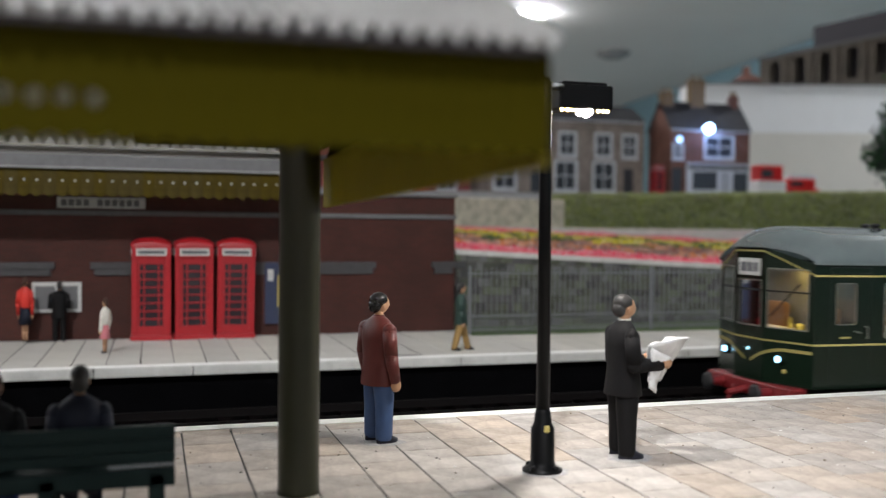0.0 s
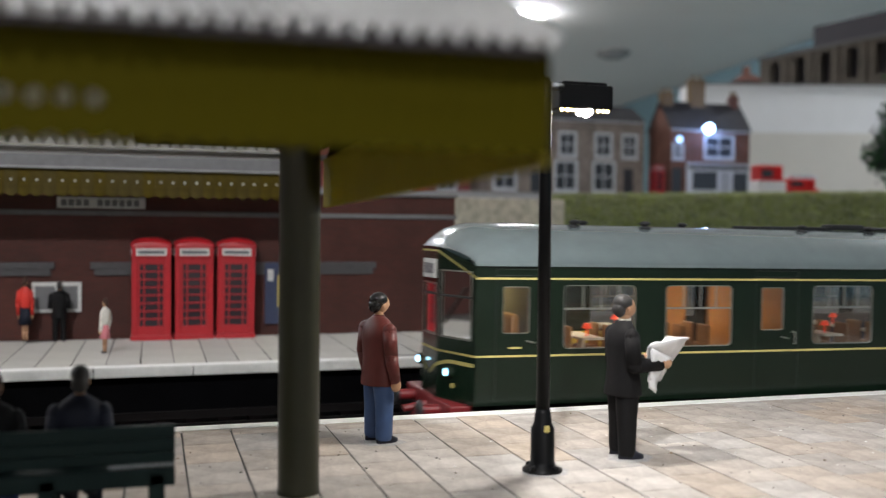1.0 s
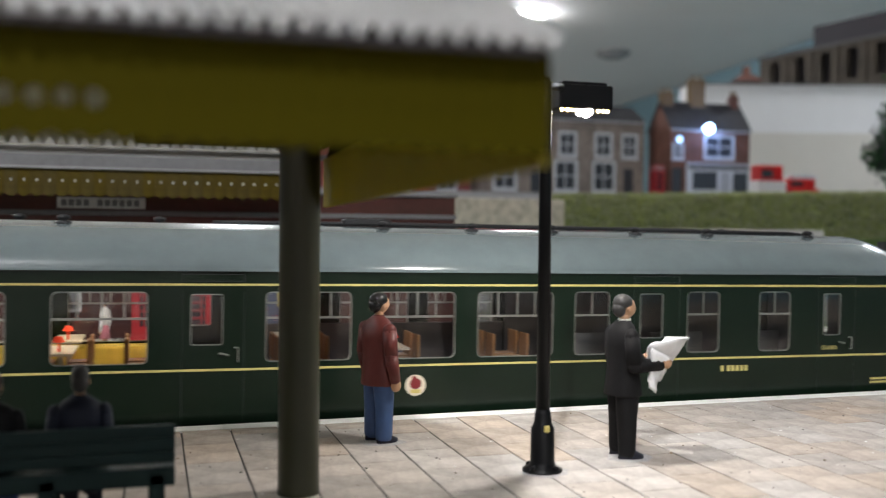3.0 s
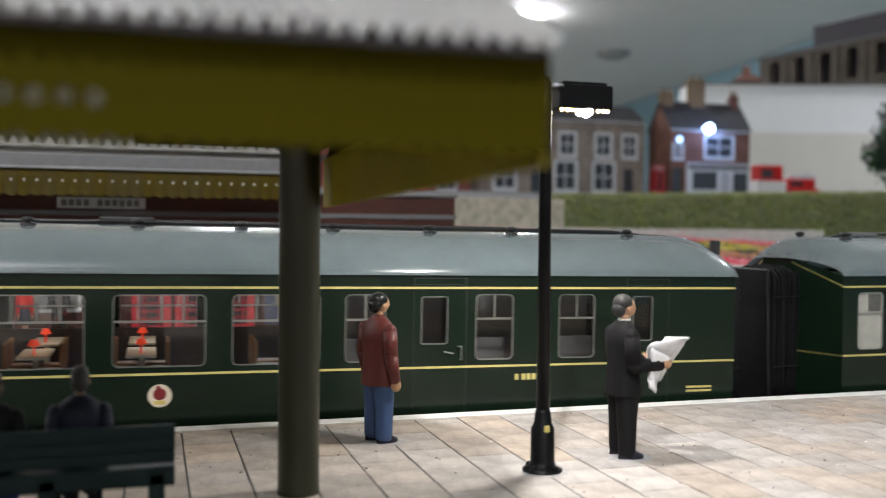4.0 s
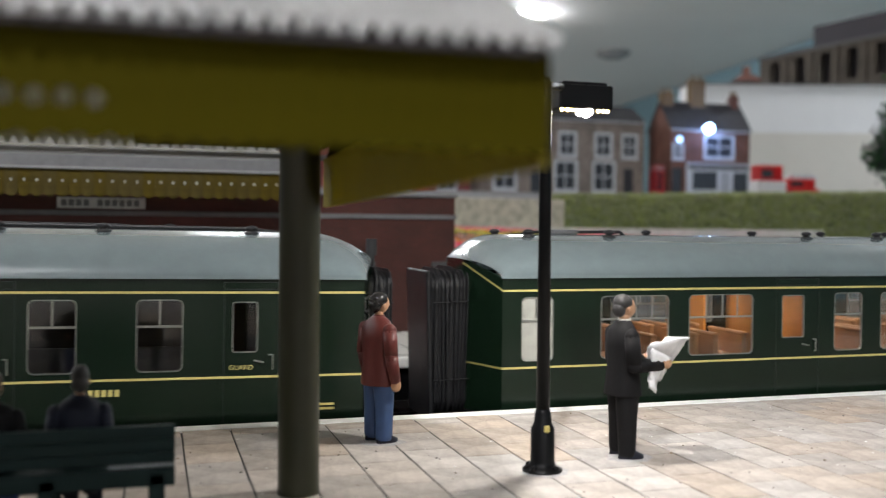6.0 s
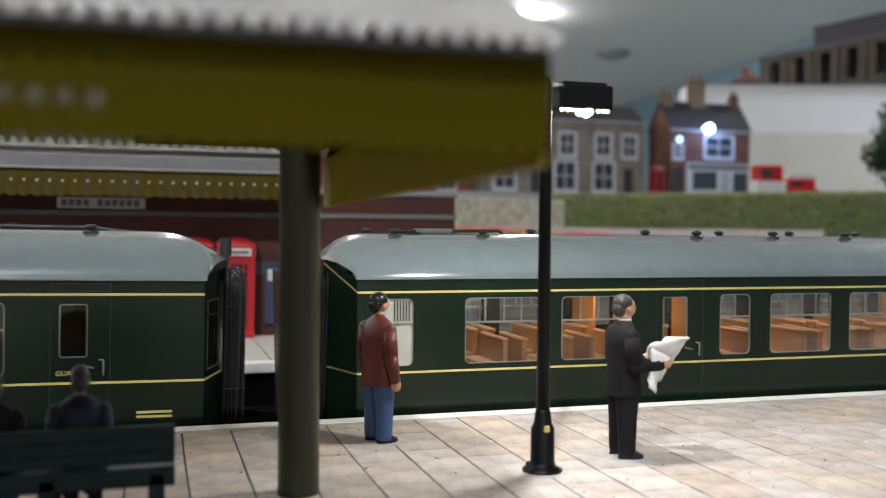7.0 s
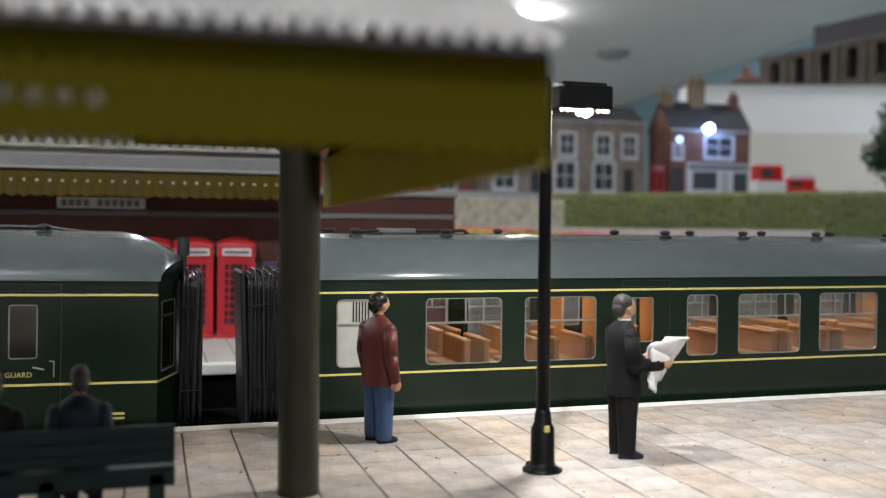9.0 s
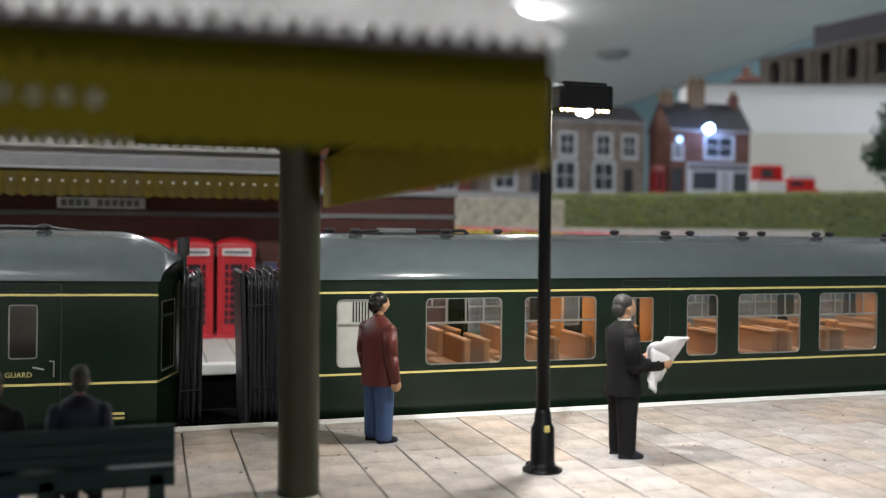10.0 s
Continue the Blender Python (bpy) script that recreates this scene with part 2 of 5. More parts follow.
def wall_cells(bm, xs, zs, holes, place, thick):
    """A wall with openings: cells between the breaks, those in a hole left out; place(u, z) gives a point, thick its depth vector."""
    xs = sorted({round(v, 3) for v in list(xs) + [h[i] for h in holes for i in (0, 1)]})
    zs = sorted({round(v, 3) for v in list(zs) + [h[i] for h in holes for i in (2, 3)]})
    v = {}

    def vert(i, j, k):
        key = (i, j, k)
        if key not in v:
            p = Vector(place(xs[i], zs[j]))
            v[key] = bm.verts.new(p + Vector(thick) * k)
        return v[key]

    def solid(i, j):
        if not (0 <= i < len(xs) - 1 and 0 <= j < len(zs) - 1):
            return False
        cx, cz = (xs[i] + xs[i + 1]) / 2, (zs[j] + zs[j + 1]) / 2
        return not any(h[0] < cx < h[1] and h[2] < cz < h[3] for h in holes)

    for i in range(len(xs) - 1):
        for j in range(len(zs) - 1):
            if not solid(i, j):
                continue
            for k in (0, 1):
                bm.faces.new([vert(i, j, k), vert(i + 1, j, k), vert(i + 1, j + 1, k), vert(i, j + 1, k)])
            for (di, dj, a, b2) in ((-1, 0, (i, j), (i, j + 1)), (1, 0, (i + 1, j), (i + 1, j + 1)), (0, -1, (i, j), (i + 1, j)), (0, 1, (i, j + 1), (i + 1, j + 1))):
                if not solid(i + di, j + dj):
                    bm.faces.new([vert(*a, 0), vert(*b2, 0), vert(*b2, 1), vert(*a, 1)])
    bmesh.ops.recalc_face_normals(bm, faces=bm.faces)


def rounded_loop(x0, x1, z0, z1, r, seg=4):
    pts = []
    for cx, cz, a0 in ((x1 - r, z1 - r, 0), (x0 + r, z1 - r, 90), (x0 + r, z0 + r, 180), (x1 - r, z0 + r, 270)):
        for k in range(seg + 1):
            a = radians(a0 + 90 * k / seg)
            pts.append((cx + r * math.cos(a), cz + r * math.sin(a)))
    return pts


def ring(bm, outer, inner, place, thick):
    """A flat frame between two loops of equal length."""
    n = len(outer)
    t = Vector(thick)
    lo = [[bm.verts.new(Vector(place(*p)) + t * k) for p in loop] for loop in (outer, inner) for k in (0, 1)]
    for i in range(n):
        j = (i + 1) % n
        for a, b2 in ((lo[0], lo[2]), (lo[1], lo[3]), (lo[0], lo[1]), (lo[2], lo[3])):
            bm.faces.new((a[i], a[j], b2[j], b2[i]))
    bmesh.ops.recalc_face_normals(bm, faces=bm.faces)


# ---- room and ground ----


def slab(name, x0, y0, z0, x1, y1, z1, material, label, category, kind="structure", bev=0.0):
    ob = part(name, boxed(x0, y0, z0, x1, y1, z1, bev=bev), material)
    return tagged(ob, label, category, kind=kind)


# floor and baseboard are unseen; their pale colours bounce light to the ceiling
slab("floor", -3200, -3200, -1100, 3200, 5600, -1060, M["carpet"], "beige carpeted floor of the railway room", "floor")
slab("ground", -1500, -250, -40, 2250, 2600, -16.4, M["board"], "unseen baseboard carrying the railway, pale to bounce light", "ground")
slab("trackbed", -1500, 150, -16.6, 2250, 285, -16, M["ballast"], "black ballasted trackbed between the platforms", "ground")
slab("ceiling", -3200, -3200, CEILING, 3400, 5600, CEILING + 40, M["ceiling"], "plain off-white ceiling of the railway room", "ceiling")
slab("wall_west", -3240, -3200, -1100, -3200, 5600, CEILING, M["ceiling"], "plain off-white wall of the railway room", "wall")
slab("wall_south", -3200, -3240, -1100, 3200, -3200, CEILING, M["ceiling"], "plain off-white wall of the railway room", "wall")
slab("wall_north", -3200, 5600, -1100, 3200, 5640, CEILING, M["ceiling"], "plain off-white back wall of the railway room", "wall")
bm = bmesh.new()
bmesh.ops.create_cube(bm, size=1.0, matrix=Matrix.Translation((2360, 1200, -130)) @ Euler((0, 0, radians(-6.8))).to_matrix().to_4x4() @ Matrix.Diagonal((30, 9200, 1924, 1)))
tagged(part("wall_east", bm, M["sky"]), "pale blue painted sky backscene wall", "wall", kind="structure")
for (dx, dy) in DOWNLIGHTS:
    d = thing("ceiling_downlight", dx, dy, CEILING, "round white domed ceiling light, switched on, all but one added", "light", group="ceiling downlights")
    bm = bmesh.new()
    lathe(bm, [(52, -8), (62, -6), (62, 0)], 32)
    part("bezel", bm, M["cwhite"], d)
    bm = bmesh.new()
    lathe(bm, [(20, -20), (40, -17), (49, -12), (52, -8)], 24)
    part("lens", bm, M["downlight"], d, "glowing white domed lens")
for (dx, dy, lens) in SPOTLIGHTS:
    d = thing("ceiling_spotlight", dx, dy, CEILING, "small recessed white ceiling spotlight, switched on, added out of view", "light", group="ceiling spotlights")
    bm = bmesh.new()
    lathe(bm, [(23, -6), (32, -5), (34, 0)], 32)
    part("bezel", bm, M["cwhite"], d)
    bm = bmesh.new()
    lathe(bm, [(9, -12), (17, -10), (21, -8), (22, -6)], 24)
    part("lens", bm, M[lens], d, "glowing white lens")
d = thing("ceiling_fitting", 1960, 3812, CEILING, "small round grey fitting on the ceiling", "light")
bm = bmesh.new()
lathe(bm, [(40, -30), (75, -12), (75, 0)], 24)
part("housing", bm, M["cwhite"], d)

# ---- platforms and track ----
near = slab("platform_near", -160, 40, -16, 460, 165.8, -0.12, M["joint"], "station platform paved with pinkish grey slabs", "platform")
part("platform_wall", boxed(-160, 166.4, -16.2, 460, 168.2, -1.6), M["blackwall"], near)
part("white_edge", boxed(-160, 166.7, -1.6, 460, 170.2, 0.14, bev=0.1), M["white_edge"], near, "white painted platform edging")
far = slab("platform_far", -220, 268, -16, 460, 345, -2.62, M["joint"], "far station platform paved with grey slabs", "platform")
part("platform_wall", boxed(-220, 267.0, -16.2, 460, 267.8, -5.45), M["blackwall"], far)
XE = -220
while XE < 460:
    w = 25.6
    part("coping_stone", boxed(XE + 0.15, 264.6, -5.4, XE + w - 0.1, 268.6, -2.75, bev=0.25), M["coping"], far, "weathered pale grey coping stone")
    XE += w
part("white_edge", boxed(-220, 264.8, -2.7, 460, 268.4, -2.45), M["white_edge"], far, "white painted platform edging")
track_z = -15.0
for ty in (192, 243):
    tr = thing("railway_track", 0, ty, track_z, "model railway track on dark ballast", "track", kind="structure")
    for s in (-8.25, 8.25):
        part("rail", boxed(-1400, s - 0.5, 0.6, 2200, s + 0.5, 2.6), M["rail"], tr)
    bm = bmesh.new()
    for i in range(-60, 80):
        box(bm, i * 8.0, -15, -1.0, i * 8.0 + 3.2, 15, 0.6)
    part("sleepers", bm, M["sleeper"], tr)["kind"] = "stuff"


# ---- station building, far canopy ----
bld = thing("station_building", 0, 333, -2.5, "dark red brick station building with grey stone bands", "building")
bm = bmesh.new()
box(bm, -230, 0, 0, 106.9, 60, 49.2)
part("wall", bm, M["brick"], bld)
part("string_course", boxed(-230, -0.7, 41.2, 107.4, 0.2, 42.8, bev=0.1), M["greystone"], bld, "thin grey stone band")
part("parapet_coping", boxed(-230, -0.9, 49.2, 107.8, 61, 50.2, bev=0.2), M["greystone"], bld, "dark grey parapet coping")
for x0, x1 in ((-85, -63), (-53, -31), (-20, 1.5), (28, 41.5), (55, 77), (98, 107.3)):
    bm = bmesh.new()
    box(bm, x0, -1.1, 23.4, x1, 0.3, 25.6, bev=0.1)
    box(bm, x0 + 1.2, -0.8, 21.2, x1 - 1.2, 0.3, 23.4, bev=0.1)
    part("window_lintel", bm, M["darkstone"], bld, "dark grey stone ledge")
def flat_sign(name, x0, z0, x1, z1, y, material, bars, barmat, label, category):
    """Flat board on a wall with bars in place of its writing."""
    s = thing(name, (x0 + x1) / 2, y, z0, label, category)
    w = (x1 - x0) / 2
    part("board", boxed(-w, -0.5, 0, w, 0.1, z1 - z0, bev=0.08), material, s)
    for bx0, bz0, bx1, bz1, bmat in bars:
        part("print_bar", boxed(bx0, -0.62, bz0, bx1, -0.48, bz1), M[bmat], s)
    return s


flat_sign("station_sign", -30.2, 41.0, -2.6, 44.6, 332.2, M["signwhite"],
          [(x, 0.7, x + 1.75, 2.9, "greystone") for x in (-12.6, -10.3, -8.0, -5.7, -1.4, 0.9, 3.2, 5.5, 7.8, 10.1)],
          None, "long white station name board with dark lettering", "sign")
flat_sign("notice_board", -37.9, 6.7, -22.7, 16.6, 332.3, M["signwhite"], [(-6.5, 1, -0.5, 8.6, "greystone"), (0.5, 1, 6.5, 8.6, "greystone")], None, "pale grey framed timetable board on brick wall", "notice board")
flat_sign("blue_poster", 37.2, 1.5, 45.5, 22.8, 332.3, M["poster"], [(0.2, 6, 3.4, 17, "posteryellow"), (-3.2, 15, -1.2, 19, "signwhite")], None, "blue poster with a yellow figure shape", "poster")


def valance(parent, step, length, z_top, z_bot, pitch, hole_r, thick, hole_z, paint_name="olive", filled=0):
    """Boards with pointed ends and a round hole in each, set side by side along x; the first few get an added face over
    the hole.
    """
    rise = 0.32 * pitch
    u0, u1 = 0.0, pitch - 0.01
    uc = (u0 + u1) / 2
    outer = [(uc, z_bot), (u1, z_bot + rise), (u1, hole_z), (u1, z_top), (uc, z_top), (u0, z_top), (u0, hole_z), (u0, z_bot + rise)]
    outer = [q for p, q2 in zip(outer, outer[1:] + outer[:1]) for q in (p, ((p[0] + q2[0]) / 2, (p[1] + q2[1]) / 2))]
    inner = [(uc + hole_r * math.cos(radians(-90 + 22.5 * k)), hole_z + hole_r * math.sin(radians(-90 + 22.5 * k))) for k in range(16)]
    shapes = []
    for plug in (False, True):
        bm = bmesh.new()
        ring(bm, outer, inner, lambda u, z: (u, 0, z), thick)
        if plug:
            bm.faces.new([bm.verts.new((u, 0.06, z)) for u, z in inner])
        ob = part("valance_board", bm, M[paint_name])
        shapes.append(ob.data)
        bpy.data.objects.remove(ob)
    for i in range(int(length / pitch)):
        b = new("valance_board", shapes[1 if i < filled else 0])
        b.parent = parent
        b["label"] = "yellow painted pointed board with a round hole" if i >= filled else "yellow painted pointed board, its hole covered by an added face"
        b.matrix_basis = pose((step * i * pitch - (pitch + 0.2 if step < 0 else 0)) * K, 0, rng_val.uniform(-0.05, 0.05) * K, 0, 0, 0)


rng_val = random.Random(3)

fc = thing("building_canopy", -232, 316, 0, "yellow scalloped canopy with white fascia on the far platform", "canopy")
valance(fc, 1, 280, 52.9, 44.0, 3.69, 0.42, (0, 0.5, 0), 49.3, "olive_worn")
part("fascia", boxed(0, -1.2, 52.9, 280, 0.0, 53.6, bev=0.15), M["cwhite"], fc, "pale grey edge strip")
bm = bmesh.new()
vs = [bm.verts.new(p) for p in ((0, -1.0, 53.6), (280, -1.0, 53.6), (280, 1.2, 57.6), (0, 1.2, 57.6))]
bm.faces.new(vs)
part("gutter_slope", bm, M["greystone"], fc, "grey sloping gutter")
part("top_strip", boxed(0, 1.0, 57.4, 280, 2.6, 60.0, bev=0.15), M["cwhite"], fc, "white top strip")
bm = bmesh.new()
box(bm, 0, 0.5, 52.9, 280, 17, 53.5)
vs = [bm.verts.new(p) for p in ((0, 2.6, 59.8), (280, 2.6, 59.8), (280, 30, 63), (0, 30, 63))]
bm.faces.new(vs)
part("roof", bm, M["under"], fc)

# ---- near canopy ----
CX = 22.8      # end of the canopy
YF, YB = 52.0, 128.0
nc = thing("platform_canopy", CX, YF, 0, "platform canopy with yellow valance and grey corrugated roof", "canopy")
valance(nc, -1, 110, 45.6, 39.3, 1.46, 0.42, (0, 0.5, 0), 41.7, "olive_shaded", filled=17)
for i in range(40):
    y0 = 0.5 + i * (YB - YF) / 40
    dz = -0.9 * i / 39
    bm = boxed(-0.55, y0 + 0.04, 38.8 + dz, 0.0, y0 + (YB - YF) / 40 - 0.04, 45.4 + dz, bev=0.06)
    part("end_board", bm, M["olive_thin"], nc, "yellow painted end board")
for nm, ya, za, yb, zb in (("roof_front", -1.8, 45.8, 38.0, 64.0), ("roof_back", 38.0, 64.0, 79.0, 46.0)):
    bm = bmesh.new()
    pitch, n, seg = 1.42, 81, 8
    rows = []
    for s in range(2):
        yy, zz = (ya, za) if s == 0 else (yb, zb)
        rows.append([bm.verts.new((-0.1 - pitch * k / seg, yy, zz + 0.46 * math.cos(2 * math.pi * k / seg))) for k in range(n * seg + 1)])
    for k in range(n * seg):
        bm.faces.new((rows[0][k], rows[0][k + 1], rows[1][k + 1], rows[1][k]))
    bmesh.ops.solidify(bm, geom=bm.faces[:], thickness=0.2)
    part(nm, bm, M["corrug"], nc, "grey corrugated sheeting", smooth=True)
part("eave_board", boxed(-115, -1.2, 45.2, -0.8, -0.05, 45.6, bev=0.08), M["eave"], nc, "dark timber eave board")
# unseen board added to back the valance holes in their own tone
part("soffit", boxed(-25, 0.6, 45.7, -0.7, YB - YF, 46.0), M["olive_shaded"], nc, "yellow soffit board added behind the valance holes")
part("eave_board", boxed(-115, 76.2, 44.4, 0.6, 78.4, 45.0, bev=0.1), M["cwhite"], nc, "pale painted eave board")
bm = bmesh.new()
vs = [bm.verts.new(p) for p in ((-0.3, 0.6, 45.2), (-0.3, YB - YF, 44.4), (-0.3, 38, 63.4))]
bm.faces.new(vs)
bmesh.ops.solidify(bm, geom=bm.faces[:], thickness=0.5)
part("gable", bm, M["olive_shaded"], nc, "yellow boarded gable")
for xx in (-4.4, -60, -108):
    part("tie_beam", boxed(xx - 1, 0.6, 46.0, xx + 1, YB - YF - 3, 47.0, bev=0.15), M["column"], nc)
for cx in (18.4, -42.0):
    col = thing("canopy_column", cx, 124.0, 0, "round olive green cast iron canopy column", "column", group="canopy columns")
    bm = bmesh.new()
    lathe(bm, [(2.8, 0), (2.75, 0.6), (2.72, 1.4), (2.65, 45), (3.2, 46.4), (3.6, 47.6)], 32)
    part("shaft", bm, M["column"], col, smooth=True)


# ---- street lamp on the platform ----
lp = thing("platform_lamp", 54.0, 125.6, 0, "black platform lamp post with a boxy lit lantern", "lamp")
bm = bmesh.new()
lathe(bm, [(2.9, 0), (2.9, 0.5), (2.0, 0.9), (1.75, 1.6), (1.7, 6.4), (1.3, 7.1), (1.15, 8.6), (1.0, 9.2)], 20)
part("base", bm, M["lampblack"], lp, "stepped black lamp base", smooth=True)
for a in range(4):
    bm = bmesh.new()
    lathe(bm, [(0.55, 0.4), (0.45, 1.0), (0.2, 1.2)], 10, 2.3 * math.cos(a * 1.57 + 0.6), 2.3 * math.sin(a * 1.57 + 0.6))
    part("bolt", bm, M["lampblack"], lp, smooth=True)
bm = bmesh.new()
lathe(bm, [(0.98, 9.0), (0.85, 56.2), (0.5, 57)], 16)
part("post", bm, M["lampblack"], lp, smooth=True)
part("label_plate", boxed(-0.5, -1.95, 6.1, 0.3, -1.6, 7.0, bev=0.08), M["posteryellow"], lp, "small worn yellow plate")
bm = bmesh.new()
box(bm, 4.1, 4.4, 53.3, 13.0, 10.2, 57.1, bev=0.35)
box(bm, 4.8, 5.0, 56.9, 12.3, 9.6, 57.6, bev=0.3)
part("lantern_hood", bm, M["lampblack"], lp, "black box lantern hood")
bm = bmesh.new()
tube(bm, (0, 0, 55.6), (3.0, 3.6, 56.4), 0.6)
tube(bm, (3.0, 3.6, 56.4), (6.0, 6.0, 56.6), 0.6)
part("bracket", bm, M["lampblack"], lp)
bm = bmesh.new()
for x, y, r in ((7.8, 5.4, 0.55), (9.0, 4.9, 0.75), (9.8, 7.2, 0.55)):
    blob(bm, x, y, 53.0, r, r, 0.6, 2)
part("bulb", bm, M["bulb"], lp, "glowing white bulb")
bm = bmesh.new()
for x in (4.6, 5.5, 6.3, 6.9, 10.6, 11.4, 12.1):
    blob(bm, x, 4.7, 53.2, 0.34, 0.3, 0.3, 1)
part("reflector_rim", bm, M["bulbwarm"], lp, "warm yellow glowing rim")
light = bpy.data.lights.new("platform_lamp_bulb", "SPOT")
light.energy, light.color, light.shadow_soft_size, light.spot_size, light.spot_blend = 0.105, (1.0, 0.96, 0.91), 0.0024, radians(165), 0.5
lob = new("platform_lamp_bulb", light)
lob.matrix_world = pose(61.6 * K, 131.2 * K, 52.2 * K)
tagged(lob, "warm white bulb of the platform lamp", "light")


# ---- train ----
YS = 174.0       # the train's side towards the platform
W = 36.0
BIG, SLIM, DOOR = (8.7, 21.8), (8.7, 21.8), (11.9, 21.4)


def end_x(y):
    """How far the bowed end stands proud at y across the body."""
    d = abs(y - W / 2)
    return -4.1 if d <= 5.5 else -4.1 * (W / 2 - d) / (W / 2 - 5.5)


def roof_mesh(L):
    bm = bmesh.new()
    NV, us = 28, []
    for i in range(15):
        us.append(26.0 * i / 14)
    us += [L - 26.0 * (14 - i) / 14 for i in range(15)]
    grid = []
    for u in us:
        row = []
        for j in range(NV + 1):
            v = -1 + 2 * j / NV
            v = math.sin(v * math.pi / 2)
            y = W / 2 + v * (W / 2 + 0.5)
            x0 = end_x(min(max(y, 0), W)) - 0.4
            if u < L / 2:
                x = x0 + u * (26 - x0) / 26 if u <= 26 else u
                d = x - x0
            else:
                x1 = L - x0
                x = x1 - (L - u) * (26 + x1 - L) / 26
                d = x1 - x
            k = min(1.0, max(0.0, d / (9.5 if u < L / 2 else 13.0)))
            rise = 3.6 + 5.1 * (1 - (1 - k) ** 2.1)
            z = 25.4 + rise * max(0.0, 1 - abs(v) ** 2.5) ** 0.62
            row.append(bm.verts.new((x, y, z)))
        grid.append(row)
    for a, b2 in zip(grid, grid[1:]):
        for j in range(NV):
            bm.faces.new((a[j], b2[j], b2[j + 1], a[j + 1]))
    bmesh.ops.solidify(bm, geom=bm.faces[:], thickness=0.5)
    bmesh.ops.recalc_face_normals(bm, faces=bm.faces)
    return bm


SIDES = ((0.0, 1.0), (W, -1.0))


def car(name, L, wins, label, lit, cab):
    c = thing(name, 0, YS, 0, label, "train carriage", group="carriages of the railcar")
    part("roof", roof_mesh(L), M["roofgrey"], c, "smooth grey domed roof", smooth=True)
    holes = [(a, b2, *zz) for a, b2, zz, kind in wins]
    for y, s in SIDES:
        bm = bmesh.new()
        wall_cells(bm, [0, L], [-2.2, 25.6], holes, lambda u, z, y=y: (u, y, z), (0, 0.7 * s, 0))
        part("side_panel", bm, M["green"], c, "glossy dark green side")
        for zl in (7.35, 22.75):
            part("lining_stripe", boxed(0, min(y, y - 0.06 * s), zl, L, max(y, y - 0.06 * s), zl + 0.42), M["lining"], c, "thin yellow lining stripe")
        part("gutter", boxed(0, min(y, y - 0.35 * s), 25.25, L, max(y, y - 0.35 * s), 25.6, bev=0.05), M["green"], c)
        for a, b2, (z0, z1), kind in wins:
            pl = lambda u, z, y=y: (u, y, z)
            r = 0.9 if kind != "door" else 0.35
            bm = bmesh.new()
            n = 6
            ring(bm, rounded_loop(a - 0.02, b2 + 0.02, z0 - 0.02, z1 + 0.02, 0.02, n), rounded_loop(a + 0.12, b2 - 0.12, z0 + 0.12, z1 - 0.12, r + 0.2, n), lambda u, z, y=y, s=s: (u, y + 0.05 * s, z), (0, 0.5 * s, 0))
            win = part("window", bm, M["green"], c)
            bm = bmesh.new()
            ring(bm, rounded_loop(a + 0.1, b2 - 0.1, z0 + 0.1, z1 - 0.1, r + 0.2, n), rounded_loop(a + 0.28, b2 - 0.28, z0 + 0.28, z1 - 0.28, r, n), lambda u, z, y=y, s=s: (u, y + 0.0 * s, z), (0, 0.45 * s, 0))
            part("window_frame", bm, M["alu"], win, "thin silver window frame")
            bm = bmesh.new()
            box(bm, a + 0.1, min(y + 0.3 * s, y + 0.38 * s), z0 + 0.1, b2 - 0.1, max(y + 0.3 * s, y + 0.38 * s), z1 - 0.1)
            pane = part("pane", bm, M["frosted"] if kind == "blank" else M["glass"], win)
            if kind != "door":
                bm = bmesh.new()
                ya, yb = sorted((y + 0.1 * s, y + 0.3 * s))
                box(bm, a + 0.25, ya, 16.7, b2 - 0.25, yb, 17.1)
                fr = {"big": (0.27, 0.52, 0.75), "slim": (0.5,), "blank": ()}[kind]
                for f in fr:
                    xx = a + (b2 - a) * f
                    box(bm, xx - 0.16, ya, 17.1, xx + 0.16, yb, z1 - 0.3)
                part("glazing_bar", bm, M["alu"], win, "silver glazing bars")
            else:
                xd = b2 + 2.2
                if y == 0:
                    bm = bmesh.new()
                    tube(bm, (xd + 0.4, -0.5, 9.0), (xd + 0.4, -0.5, 11.6), 0.13)
                    tube(bm, (xd + 0.4, -0.5, 9.0), (xd + 0.4, 0, 9.0), 0.12)
                    tube(bm, (xd + 0.4, -0.5, 11.6), (xd - 0.3, -0.2, 11.6), 0.12)
                    tube(bm, (xd - 3.0, -0.3, 10.6), (xd - 1.2, -0.3, 10.2), 0.16)
                    part("door_handle", bm, M["alu"], c, "bright metal door handle")
                    bm = bmesh.new()
                    ring(bm, rounded_loop(a - 1.4, b2 + 3.6, 23.5, 24.9, 0.1, 2), rounded_loop(a - 1.27, b2 + 3.47, 23.62, 24.78, 0.1, 2), lambda u, z: (u, -0.04, z), (0, 0.06, 0))
                    part("vent_flap", bm, M["black"], c, "thin dark outline of a vent flap above the door")
                    for sx in (a - 1.4, b2 + 3.6):
                        part("door_seam", boxed(sx, -0.03, -1.5, sx + 0.12, 0.05, 25), M["black"], c)
    # ends
    pts = [(0.0, 0.0), (-4.1, 12.5), (-4.1, 23.5), (0.0, 36.0)]
